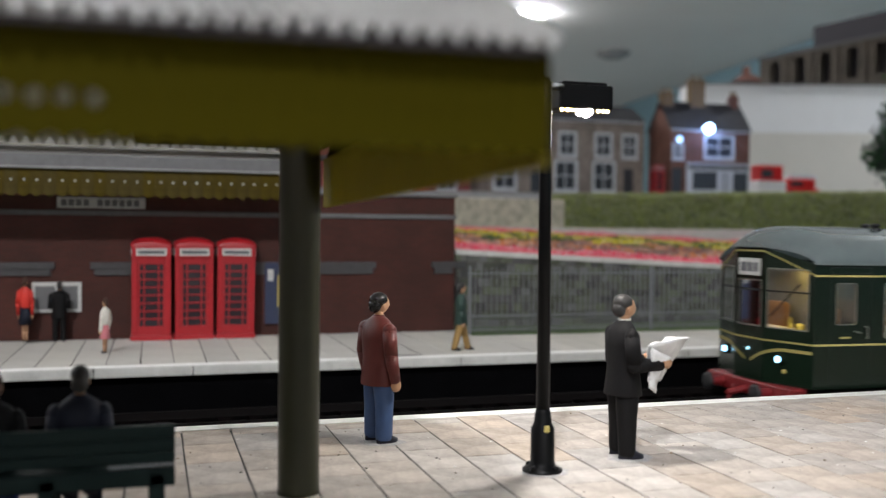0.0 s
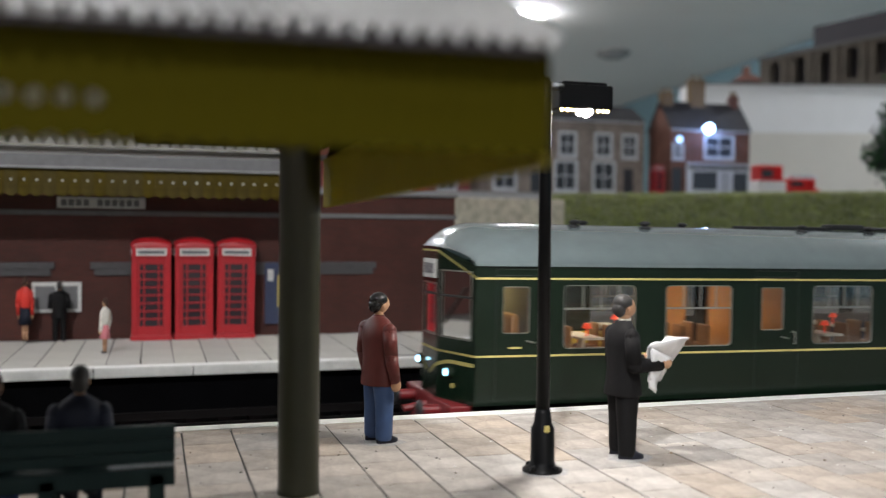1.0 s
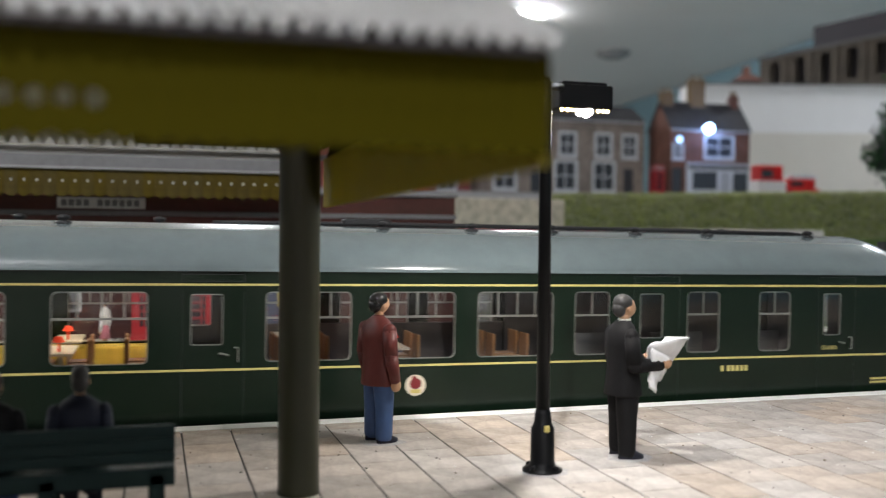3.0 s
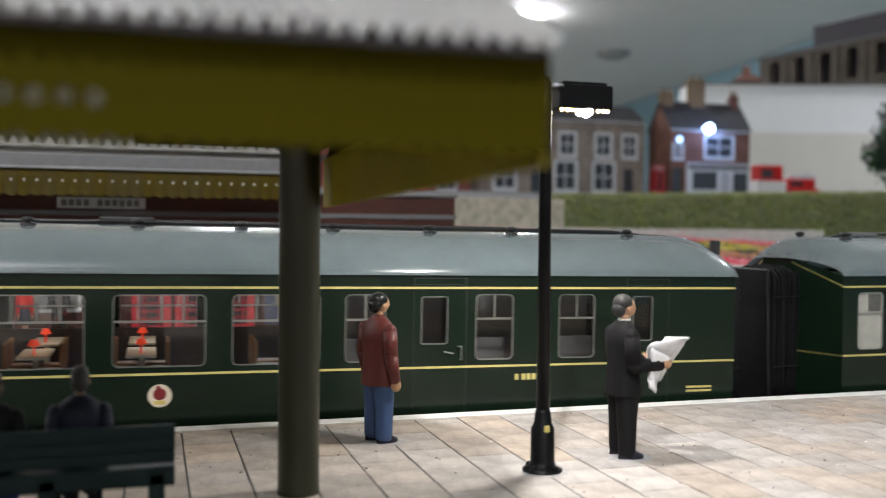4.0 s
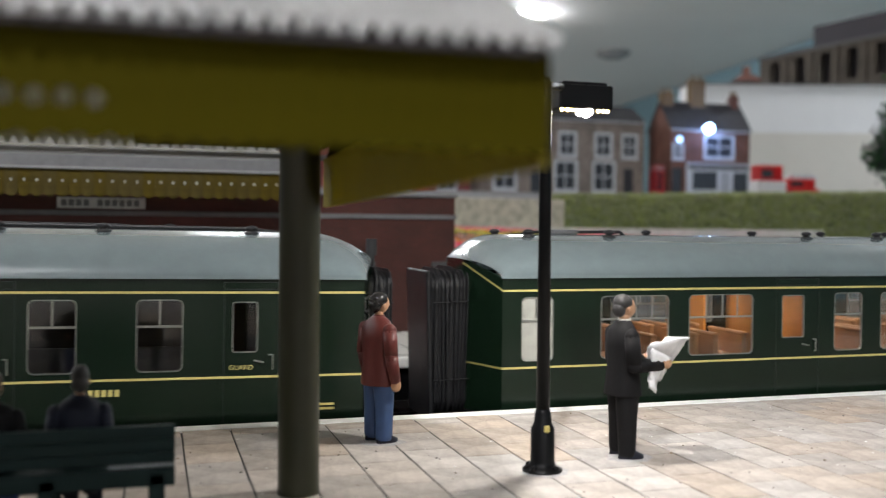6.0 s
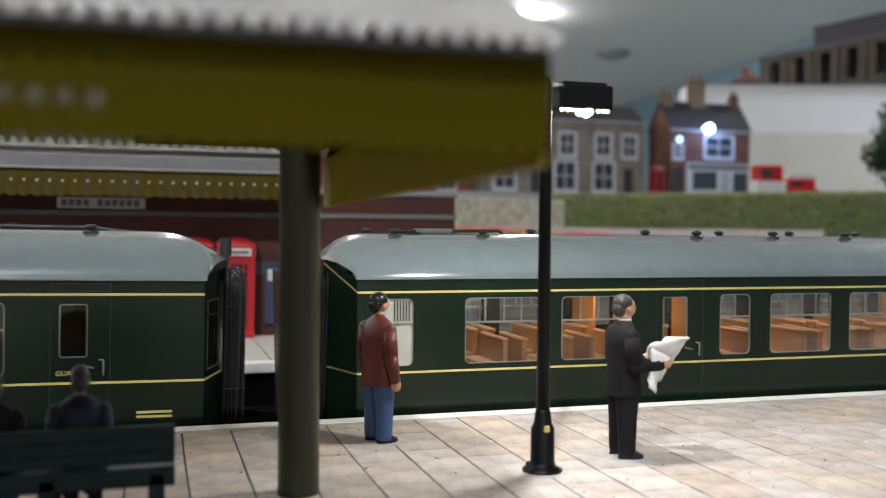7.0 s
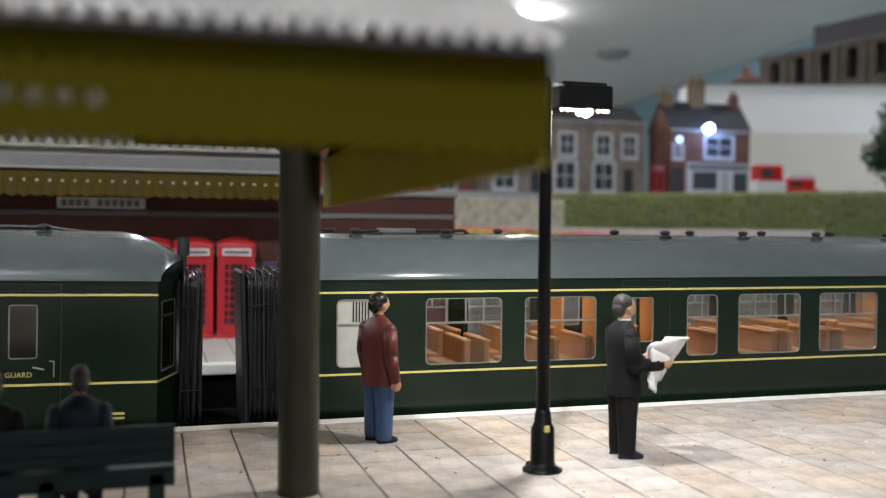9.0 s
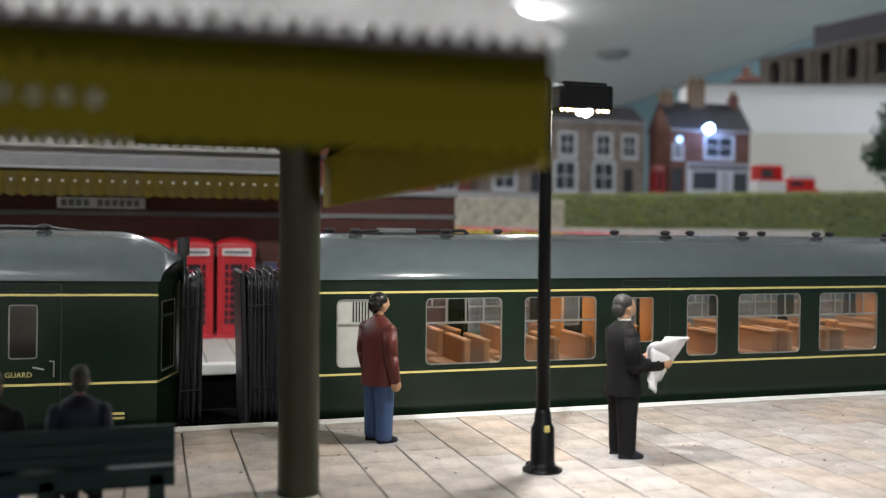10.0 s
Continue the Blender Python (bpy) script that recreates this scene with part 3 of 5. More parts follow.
    for at_tail in (False, True):
        with_cab = cab and not at_tail
        for i in range(3):
            (xa, ya), (xb, yb) = pts[i], pts[i + 1]
            if at_tail:
                xa, xb = L - xa, L - xb
            ln = math.hypot(xb - xa, yb - ya)
            zt = (25.4, 28.9, 28.9, 25.4)
            if with_cab:
                hs = [(1.4, ln - 0.9, 10.4, 24.3)] if i != 1 else [(1.0, ln - 1.0, 10.4, 21.4)]
            elif at_tail and cab:
                hs = [(2.0, ln - 3.5, 9.0, 21.8)] if i != 1 else []
            else:
                hs = []
            nx, ny = (yb - ya) / ln, -(xb - xa) / ln
            inward = (0.6 * nx, 0.6 * ny, 0) if not at_tail else (-0.6 * nx, -0.6 * ny, 0)

            def pl(u, z, xa=xa, ya=ya, xb=xb, yb=yb, ln=ln, i=i):
                f = u / ln
                top = zt[i] + (zt[i + 1] - zt[i]) * f
                z = z if z < 24.9 else 24.9 + (z - 24.9) * (top - 24.9)
                return (xa + (xb - xa) * f, ya + (yb - ya) * f, z)
            bm = bmesh.new()
            wall_cells(bm, [0, ln], [-2.2, 24.9, 25.9], hs, pl, inward)
            pan = part("cab_front_panel" if with_cab else "end_panel", bm, M["green"], c)
            for a, b2, z0, z1 in hs:
                bm = bmesh.new()
                vs = [bm.verts.new(Vector(pl(u, z)) + Vector(inward) * 0.5) for u, z in ((a, z0), (b2, z0), (b2, z1), (a, z1))]
                bm.faces.new(vs)
                part("windscreen", bm, M["glass"], pan)
                bm = bmesh.new()
                ring(bm, rounded_loop(a, b2, z0, z1, 0.3, 2), rounded_loop(a + 0.3, b2 - 0.3, z0 + 0.3, z1 - 0.3, 0.3, 2), pl, Vector(inward) * -0.12)
                part("windscreen_frame", bm, M["alu"], pan, "thin silver window frame")
                bm = bmesh.new()
                a0 = Vector(pl(a, 19.0)) - Vector(inward) * 0.1
                a1 = Vector(pl(b2, 19.0)) - Vector(inward) * 0.1
                tube(bm, a0, a1, 0.22, 6)
                if with_cab and i == 0:
                    tube(bm, Vector(pl(b2 - 1.0, 13.2)) - Vector(inward) * 0.3, Vector(pl(a + 2.2, 21.0)) - Vector(inward) * 0.3, 0.18, 6)
                part("windscreen_bar", bm, M["black"], pan)
            # lining round the end
            for zl, h in ((7.35, 0.42),) + (((25.0, 0.4),) if with_cab or (i != 1 and not at_tail) else ()):
                bm = bmesh.new()
                o = Vector(inward) * -0.12
                if zl < 20:
                    q = [(0, zl), (ln, zl), (ln, zl + h), (0, zl + h)]
                    vs = [bm.verts.new(Vector(pl(u, z)) + o) for u, z in q]
                else:
                    lo = (((0, 22.9), (ln, 27.9)), ((0, 27.9), (ln, 27.9)), ((0, 27.9), (ln, 22.9)))[i]
                    vs = []
                    for (u, z), dz in ((lo[0], 0), (lo[1], 0), (lo[1], 0.4), (lo[0], 0.4)):
                        f = u / ln
                        vs.append(bm.verts.new(Vector((xa + (xb - xa) * f, ya + (yb - ya) * f, z + dz)) + o))
                bm.faces.new(vs)
                bmesh.ops.solidify(bm, geom=bm.faces[:], thickness=0.05)
                part("lining_stripe", bm, M["lining"], c, "thin yellow lining stripe")
    # floor, inner ceiling, lights
    part("car_floor", boxed(0.8, 1, 3.0, L - 0.8, W - 1, 3.8), M["floor_in"], c)
    part("inner_ceiling", boxed(0.8, 0.9, 24.3, L - 0.8, W - 0.9, 24.7), M["cream"], c)
    for a, b2, m in lit:
        part("light_strip", boxed(a, 16.5, 23.9, b2, 19.5, 24.25), M[m], c, "warm glowing ceiling light strip")
    # underframe
    bm = bmesh.new()
    box(bm, 4, 4, -5.5, L - 4, W - 4, -1.8)
    for bx in (70, 120, 150):
        box(bm, bx, 5, -10.5, bx + 22, W - 5, -5, bev=0.6)
    part("underframe", bm, M["black"], c)
    for bx in (32, L - 32):
        bm = bmesh.new()
        box(bm, bx - 20, 8, -11, bx + 20, 10, -6.5, bev=0.4)
        box(bm, bx - 20, 26, -11, bx + 20, 28, -6.5, bev=0.4)
        box(bm, bx - 4, 10, -9, bx + 4, 26, -5)
        bog = part("bogie", bm, M["black"], c)
        for wx in (-16, 16):
            bm = bmesh.new()
            for wy in (10.2, 24.4):
                tube(bm, (bx + wx, wy, -5.9), (bx + wx, wy + 1.4, -5.9), 6.3, 20)
            tube(bm, (bx + wx, 10, -5.9), (bx + wx, 26, -5.9), 1.0)
            part("wheelset", bm, M["rail"], bog)
    return c


def bellows(c, x0, x1, label, seed):
    """Uneven loops of thin rubber round a dark core, hung side by side."""
    rng = random.Random(seed)
    core = rounded_loop(W / 2 - 6.7, W / 2 + 6.7, -2.6, 25.6, 2.4, 5)
    bm = bmesh.new()
    lo, hi = ([bm.verts.new((x, u, z)) for u, z in core] for x in (x0, x1))
    for k in range(len(core)):
        bm.faces.new((lo[k], lo[(k + 1) % len(core)], hi[(k + 1) % len(core)], hi[k]))
    g = part("gangway_bellows", bm, M["rubber"], c, label)
    n = 9
    for i in range(n):
        x = x0 + (x1 - x0) * (i + 0.5) / n + rng.uniform(-0.15, 0.15)
        w = 7.6 + rng.uniform(-0.5, 0.5)
        top = 26.8 + rng.uniform(-0.7, 0.6)
        lean = rng.uniform(-0.35, 0.35)
        outer = rounded_loop(W / 2 - w, W / 2 + w, -3.4 + rng.uniform(-0.3, 0.3), top, 3.2, 5)
        inner = rounded_loop(W / 2 - w + 1.3, W / 2 + w - 1.3, -2.4, top - 1.3, 2.2, 5)
        bm = bmesh.new()
        ring(bm, outer, inner, lambda u, z: (x + lean * (z - 12) / 14 + 0.16 * noise.noise((u * 0.4, z * 0.3, i * 3.1)), u, z), (rng.uniform(0.16, 0.34), 0, 0))
        part("rubber_fold", bm, M["rubber"], g)
    for z in (4.0, 20.0):
        bm = bmesh.new()
        tube(bm, (x0, W / 2 - 8.0, z), (x1, W / 2 - 8.0, z + 0.2), 0.16, 6)
        part("tie_cord", bm, M["rubber"], g)
    return g


seat_bm = bmesh.new()
box(seat_bm, 0, 0, 0, 1.3, 13.2, 9.0, bev=0.35)
box(seat_bm, 1.0, 0, 0, 5.2, 13.2, 4.4, bev=0.5)
box(seat_bm, -0.1, -0.2, 8.6, 1.5, 13.4, 9.5, bev=0.4)
SEAT = None


def seats(c, spots, material, far=True):
    global SEAT
    for x, turn in spots:
        for y0 in ((1.6, 20.4) if far else (1.6,)):
            if SEAT is None:
                ob = part("seat", seat_bm, material, c)
                SEAT = ob.data
            else:
                ob = new("seat", SEAT)
                ob.parent = c
            ob.matrix_basis = pose(x * K, (y0 + (14 if turn else 0)) * K, 3.8 * K, 0, 0, 180 if turn else 0)


BIGW = lambda a, b2: (a, b2, BIG, "big")
wins1 = [(5.6, 11.4, (11.9, 21.5), "door"), BIGW(18.7, 35.0), BIGW(41.9, 58.1), (65.2, 71.1, DOOR, "door"), BIGW(78.5, 94.7), BIGW(99.1, 115.2), BIGW(119.6, 135.9),
         (140.4, 148.4, SLIM, "slim"), (155.2, 160.8, DOOR, "door"), (166.3, 174.4, SLIM, "slim"), (184.0, 192.2, SLIM, "slim"), (200.6, 205.4, DOOR, "door")]
wins2 = [(4.0, 11.1, SLIM, "blank"), BIGW(21.4, 37.3), BIGW(41.9, 57.8), (64.9, 70.9, DOOR, "door"), (78.6, 86.3, SLIM, "slim"), BIGW(91.2, 107.1), BIGW(111.9, 127.7),
         BIGW(132.5, 148.4), (155.2, 160.8, DOOR, "door"), BIGW(166.3, 182.4), BIGW(187.0, 203.0)]
CAR2 = 253.1
LEN = 225.0
# the strip at 216-222 is added so the tail windows look amber
car1 = car("railcar_leading_coach", LEN, wins1, "dark green railcar coach with grey roof and yellow lining", [(3, 12, "cabstrip"), (16, 64, "strip"), (76, 118, "dimstrip"), (216, 222, "cabstrip")], True)
car2 = car("railcar_trailing_coach", LEN, wins2, "dark green railcar coach with grey roof and orange seats", [(19, 74, "strip"), (76, 205, "strip")], False)
# car1's bulkhead past 200 is coloured dark so the van looks unlit
for cc, xs in ((car1, (14.0, 60.5, 74.0, 212)), (car2, (14.5, 60.5, 74.5, 152, 210))):
    for x in xs:
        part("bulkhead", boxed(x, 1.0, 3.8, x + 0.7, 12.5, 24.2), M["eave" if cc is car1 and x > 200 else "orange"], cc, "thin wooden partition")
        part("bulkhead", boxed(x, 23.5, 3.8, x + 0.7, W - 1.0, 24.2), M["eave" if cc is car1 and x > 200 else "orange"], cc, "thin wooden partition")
CHAIR = None
for x, turn in ((21.5, 0), (31.5, 1), (37.5, 0), (48.5, 1), (54, 0), (81, 0), (91, 1), (99, 0), (109, 1), (124, 0), (132, 1)):
    for y0 in (3.0, 9.2):
        if CHAIR is None:
            bm = bmesh.new()
            box(bm, 0, 0, 4.2, 0.7, 4.4, 9.2, bev=0.3)
            box(bm, 0.4, 0, 3.6, 4.4, 4.4, 4.5, bev=0.3)
            for lx, ly in ((0.3, 0.3), (0.3, 4.0), (4.0, 0.3), (4.0, 4.0)):
                box(bm, lx - 0.25, ly - 0.25, 0, lx + 0.25, ly + 0.25, 3.8)
            ch = part("chair", bm, M["seat"], car1, "small orange-brown chair")
            CHAIR = ch.data
        else:
            ch = new("chair", CHAIR)
            ch.parent = car1
            ch["label"] = "small orange-brown chair"
        ch.matrix_basis = pose(x * K, (y0 + (4.4 if turn else 0)) * K, 3.8 * K, 0, 0, 180 if turn else 0)
seats(car2, [(19, 0), (31.5, 1), (34, 0), (46, 1), (49, 0), (58, 1), (77, 0), (89, 1), (91, 0), (103, 1), (105, 0), (117, 1), (119, 0), (131, 1), (133, 0), (146, 1)], M["seat"])
for i in range(6):
    part("vent_bar", boxed(7.2 + i * 0.58, 0.12, 17.4, 7.45 + i * 0.58, 0.3, 21.2), M["black"], car2)
bellows(car1, LEN + 4.0, LEN + 8.3, "ribbed black rubber gangway", 5)
bellows(car2, -11.2, -3.6, "ribbed black rubber gangway", 8)
gp = part("gangway_plate", boxed(-0.5, 10.0, -31.0, 0.5, 26.0, 0.0, bev=0.4), M["rubber"], car2, "dark grey gangway end plate")
gp.matrix_basis = pose(-12.3 * K, 0, 26.6 * K, 0, -1.6, 0)


# cab details on the leading coach
def on_front(y, z, out=0.15):
    return (end_x(y) - out, y, z)


part("destination_box", boxed(-4.5, 13.9, 22.3, -3.9, 22.1, 26.3, bev=0.15), M["signwhite"], car1, "white destination blind with dark print")
for y0, y1 in ((14.4, 16.0), (16.6, 18.2), (18.8, 21.0)):
    part("print_bar", boxed(-4.6, y0, 23.2, -4.45, y1, 25.4), M["print"], car1)
bm = bmesh.new()
for sgn in (0, 1):
    ys = [0.2 + 0.8 * i for i in range(22)]
    prev = None
    for y in ys:
        z = 6.1 - 3.6 * max(0, (y - 7) / 10.5) ** 1.7
        yy = y if not sgn else W - y
        p = Vector(on_front(yy, z))
        q = Vector(on_front(yy, z - 0.75))
        cur = (bm.verts.new(p), bm.verts.new(q))
        if prev:
            bm.faces.new((prev[0], prev[1], cur[1], cur[0]))
        prev = cur
bmesh.ops.solidify(bm, geom=bm.faces[:], thickness=0.06)
part("whisker_lining", bm, M["lining"], car1, "cream curved whisker stripes")
for y in (7.6, 28.4):
    bm = bmesh.new()
    lathe(bm, [(1.25, -0.6), (1.25, 0.6), (1.0, 0.75)], 16)
    bmesh.ops.rotate(bm, cent=(0, 0, 0), matrix=Matrix.Rotation(radians(-90), 3, "Y"), verts=bm.verts)
    bmesh.ops.translate(bm, vec=(end_x(y) - 0.3, y, 3.6), verts=bm.verts)
    hl = part("headlight", bm, M["green"], car1, "round headlight, lit")
    bm = bmesh.new()
    lathe(bm, [(0.8, 0), (0.65, 0.35), (0.25, 0.5)], 16)
    bmesh.ops.rotate(bm, cent=(0, 0, 0), matrix=Matrix.Rotation(radians(-90), 3, "Y"), verts=bm.verts)
    bmesh.ops.translate(bm, vec=(end_x(y) - 1.0, y, 3.6), verts=bm.verts)
    part("headlight_lens", bm, M["headlight"], hl, "bluish white glowing lens")
part("marker_light", boxed(-4.5, 17.6, 4.6, -4.0, 18.4, 5.3, bev=0.2), M["markerlight"], car1, "small blue lit marker")
bm = bmesh.new()
tube(bm, (-2.2, 6.8, 0.9), (-2.6, 6.8, 0.9), 0.5, 12)
part("jumper_socket", bm, M["posteryellow"], car1, "small yellow socket")
bm = bmesh.new()
box(bm, -4.6, 2.0, -6.0, 0.4, W - 2.0, -2.3, bev=0.5)
part("buffer_beam", bm, M["red"], car1, "red buffer beam")
for y in (8.6, 27.4):
    bm = bmesh.new()
    tube(bm, (-4.6, y, -4.2), (-8.4, y, -4.2), 1.2, 14)
    bf = part("buffer", bm, M["red"], car1, "red buffer shank", smooth=False)
    bm = bmesh.new()
    lathe(bm, [(2.2, 0), (2.2, 0.5), (1.6, 0.9), (0.4, 1.05)], 18)
    bmesh.ops.rotate(bm, cent=(0, 0, 0), matrix=Matrix.Rotation(radians(-90), 3, "Y"), verts=bm.verts)
    bmesh.ops.translate(bm, vec=(-8.4, y, -4.2), verts=bm.verts)
    part("buffer_head", bm, M["black"], bf, "dark buffer head")
bm = bmesh.new()
tube(bm, (-4.6, 18, -4.5), (-9.5, 18, -5.5), 0.8)
tube(bm, (-4.6, 13.5, -4.5), (-6.2, 13, -8.5), 0.5)
tube(bm, (-4.6, 22.5, -4.5), (-6.2, 23, -8.5), 0.5)
part("coupling_and_hoses", bm, M["red"], car1, "red coupling and brake hoses")
bm = bmesh.new()
tube(bm, (-1.2, 18, 29.4), (-2.8, 18, 29.9), 0.9, 12)
part("roof_horn", bm, M["black"], car1)
bm = bmesh.new()
box(bm, 1.5, 3, 3.8, 4.6, 33, 10.2, bev=0.4)
part("control_desk", bm, M["cream"], car1, "cream driver's desk")
bm = bmesh.new()
box(bm, 6, 4, 3.8, 11, 14, 9.0, bev=1.2)
box(bm, 9.2, 4.5, 7.0, 11.2, 13.5, 15.5, bev=0.9)
part("driver_seat", bm, M["seat"], car1, "orange-brown driver's seat")
bm = bmesh.new()
box(bm, 6, 22, 3.8, 11, 31, 9.0, bev=1.2)
box(bm, 9.2, 22.5, 7.0, 11.2, 30.5, 15.5, bev=0.9)
part("second_seat", bm, M["seat"], car1, "orange-brown cab seat")
part("cab_bulkhead", boxed(12.6, 1, 3.8, 13.2, W - 1, 24.2), M["darkfit"], car1, "grey cab bulkhead")
for y, h, r in ((5.0, 2.2, 0.7), (8.5, 1.4, 1.0), (12.0, 2.6, 0.5), (24.0, 1.8, 0.9), (28.0, 2.4, 0.6)):
    bm = bmesh.new()
    lathe(bm, [(r, 10.2), (r, 10.2 + h * 0.7), (r * 0.5, 10.2 + h)], 10, 3.0, y)
    part("desk_control", bm, M["yellowcloth"], car1, "small yellow control on the desk")
# tables with cloths and little red lamps
for x in (26.5, 43.0, 86.0, 104):
    for y0 in (2.0, 21.0):
        bm = bmesh.new()
        box(bm, x - 2.6, y0, 10.2, x + 2.6, y0 + 12.5, 10.7, bev=0.1)
        box(bm, x - 0.4, y0 + 5, 3.8, x + 0.4, y0 + 7, 10.2)
        tb = part("table", bm, M["tabled"], car1, "pale table")
        bm = bmesh.new()
        lathe(bm, [(0.2, 10.7), (0.15, 12.3), (1.05, 12.4), (0.55, 13.4)], 12, x, y0 + 3.2)
        part("table_lamp", bm, M["lampshade"], tb, "tiny red table lamp")
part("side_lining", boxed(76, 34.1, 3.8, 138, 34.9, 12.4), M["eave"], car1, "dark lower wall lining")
part("window_seat", boxed(17, 28.5, 3.8, 59, 34.5, 8.6, bev=0.5), M["yellowcloth"], car1, "yellow upholstered side bench")

for x0, x1 in ((139, 154), (163, 176), (181, 196)):
    part("luggage_shelf", boxed(x0, 9.0, 3.8, x1, 10.0, 12.2, bev=0.2), M["greystone"], car1, "grey luggage rack panel")
# added dark panel blocks the far windows, so the van looks unlit
part("van_blocking_panel", boxed(138.0, W - 3.2, 3.8, 206.0, W - 2.6, 24.2), M["eave"], car1, "dark panel added to close off the van's far windows")
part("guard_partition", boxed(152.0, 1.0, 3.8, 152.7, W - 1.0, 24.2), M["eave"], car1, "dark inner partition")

# roof vents, pipes
def vents(c, xs, far_xs):
    for x, y in [(x, 11.5) for x in xs] + [(x, 24.0) for x in far_xs]:
        bm = bmesh.new()
        zt = 25.4 + 8.7 * max(0, 1 - abs((y - W / 2) / 18.5) ** 2.5) ** 0.62
        lathe(bm, [(1.5, zt - 0.4), (1.5, zt + 0.15), (0.8, zt + 0.3), (0.8, zt + 0.6), (1.25, zt + 0.75), (1.0, zt + 1.3), (0.3, zt + 1.5)], 14, x, y)
        part("roof_vent", bm, M["black"], c, "small dark mushroom vent", smooth=True)


vents(car1, [26, 43, 84, 103, 122, 140, 160, 178, 205], [34, 60, 112, 150, 190])
vents(car2, [10, 29, 80, 100, 120, 140, 160], [7, 45, 74, 94, 114, 134])


def roof_pipe(c, pts, r, name="roof_pipe"):
    bm = bmesh.new()
    for a, b2 in zip(pts, pts[1:]):
        tube(bm, a, b2, r, 8)
        blob(bm, *b2, r, r, r, 1)
    part(name, bm, M["black"], c, "thin dark roof pipe")


roof_pipe(car1, [(70, 18, 34.3), (100, 18, 34.6), (150, 18, 34.6), (205, 18, 34.5), (215, 17, 33.4), (222, 15, 30.5), (228, 14, 28.6)], 0.42)
roof_pipe(car1, [(100, 21, 34.8), (180, 21, 34.8), (190, 21, 34.2)], 0.35)
part("roof_silencer", boxed(96, 16, 34.2, 106, 20, 35.6, bev=0.4), M["black"], car1)
roof_pipe(car2, [(-3.8, 15, 27.5), (-3.4, 14.5, 29.8), (0, 15, 31), (8, 16, 33.8), (14, 17, 34.6), (35, 18, 34.8), (36, 18, 34.0)], 0.36)
roof_pipe(car2, [(-3.0, 9.5, 28.0), (3, 10.5, 31), (9, 12, 33.2), (16, 14, 34.2)], 0.3)
part("roof_silencer", boxed(16, 16.5, 34.1, 24, 19.5, 35.2, bev=0.3), M["greystone"], car2, "grey roof box")
bm = bmesh.new()
tube(bm, (LEN + 4.6, 15, 24), (LEN + 4.6, 15, 33.0), 0.7, 10)
tube(bm, (LEN + 4.6, 15, 29.6), (LEN + 4.6, 15, 33.0), 1.15, 12)
part("exhaust_pipe", bm, M["black"], car1, "dark upright exhaust stack")
# emblem, number, small print
bm = bmesh.new()
lathe(bm, [(2.05, 0), (2.05, 0.08)], 28)
bmesh.ops.rotate(bm, cent=(0, 0, 0), matrix=Matrix.Rotation(radians(90), 3, "X"), verts=bm.verts)
bmesh.ops.translate(bm, vec=(107.3, 0, 3.7), verts=bm.verts)
em = part("emblem", bm, M["cream"], car1, "round cream emblem with a red shape")
bm = bmesh.new()
blob(bm, 107.3, -0.08, 4.0, 1.2, 0.06, 1.1, 2)
blob(bm, 107.0, -0.08, 5.0, 0.5, 0.06, 0.6, 1)
part("emblem_figure", bm, M["red"], em)
bm = bmesh.new()
box(bm, 106.3, -0.14, 2.2, 108.3, -0.06, 2.9)
part("emblem_band", bm, M["posteryellow"], em)
for x in (174.8, 176.3, 177.4, 178.5, 179.6, 180.7):
    part("number_bar", boxed(x, -0.06, 4.7, x + 0.75, 0.05, 5.9), M["lining"], car1)
for z in (1.1, 1.9):
    part("print_bar", boxed(213.6, -0.06, z, 219.6, 0.05, z + 0.45), M["lining"], car1)
part("print_bar", boxed(7.0, -0.06, 9.0, 9.6, 0.05, 9.4), M["lining"], car1)


def lettering(text, x, y, z, size, material, parent, label):
    cu = bpy.data.curves.new("lettering", "FONT")
    cu.body, cu.size, cu.extrude = text, size * K, 0.02 * K
    cu.materials.append(material)
    tmp = new("lettering_curve", cu)
    bpy.context.view_layer.update()
    me = bpy.data.meshes.new_from_object(tmp.evaluated_get(bpy.context.evaluated_depsgraph_get()))
    bpy.data.objects.remove(tmp)
    ob = new("lettering", me)
    ob.parent = parent
    ob.matrix_basis = pose(x * K, y * K, z * K, 90, 0, 0)
    ob["label"] = label
    return ob


lettering("GUARD", 200.2, -0.05, 8.9, 1.25, M["lining"], car1, "small yellow word on the door")


# ---- little painted figures: one mesh each ----
FIG = {}


def paint(name, colour, rough=0.5, spec=0.3):
    if name not in FIG:
        FIG[name] = mat("paint_" + name, colour, rough, spec=spec, var=0.12, scale=500, bump=0.08)
    return FIG[name]


SKIN = paint("flesh", (0.44, 0.25, 0.145))
paint("hair_black", (0.008, 0.007, 0.007), 0.25, 0.4)
paint("hair_grey", (0.035, 0.033, 0.032))
paint("hair_brown", (0.06, 0.03, 0.02))
paint("maroon", (0.115, 0.026, 0.022), 0.45)
paint("jeans", (0.045, 0.085, 0.19))
paint("shoe", (0.012, 0.012, 0.02))
paint("suit", (0.009, 0.0085, 0.009), 0.7, 0.12)
paint("shirt", (0.75, 0.72, 0.65))
paint("paper", (0.80, 0.80, 0.80))
paint("orange", (0.55, 0.035, 0.025))
paint("navy", (0.012, 0.014, 0.024), 0.6, 0.15)
paint("pink", (0.65, 0.22, 0.25))
paint("khaki", (0.32, 0.20, 0.075))
paint("darkgreen", (0.03, 0.06, 0.05))
paint("blue", (0.02, 0.04, 0.20))
paint("yellow", (0.60, 0.45, 0.10))


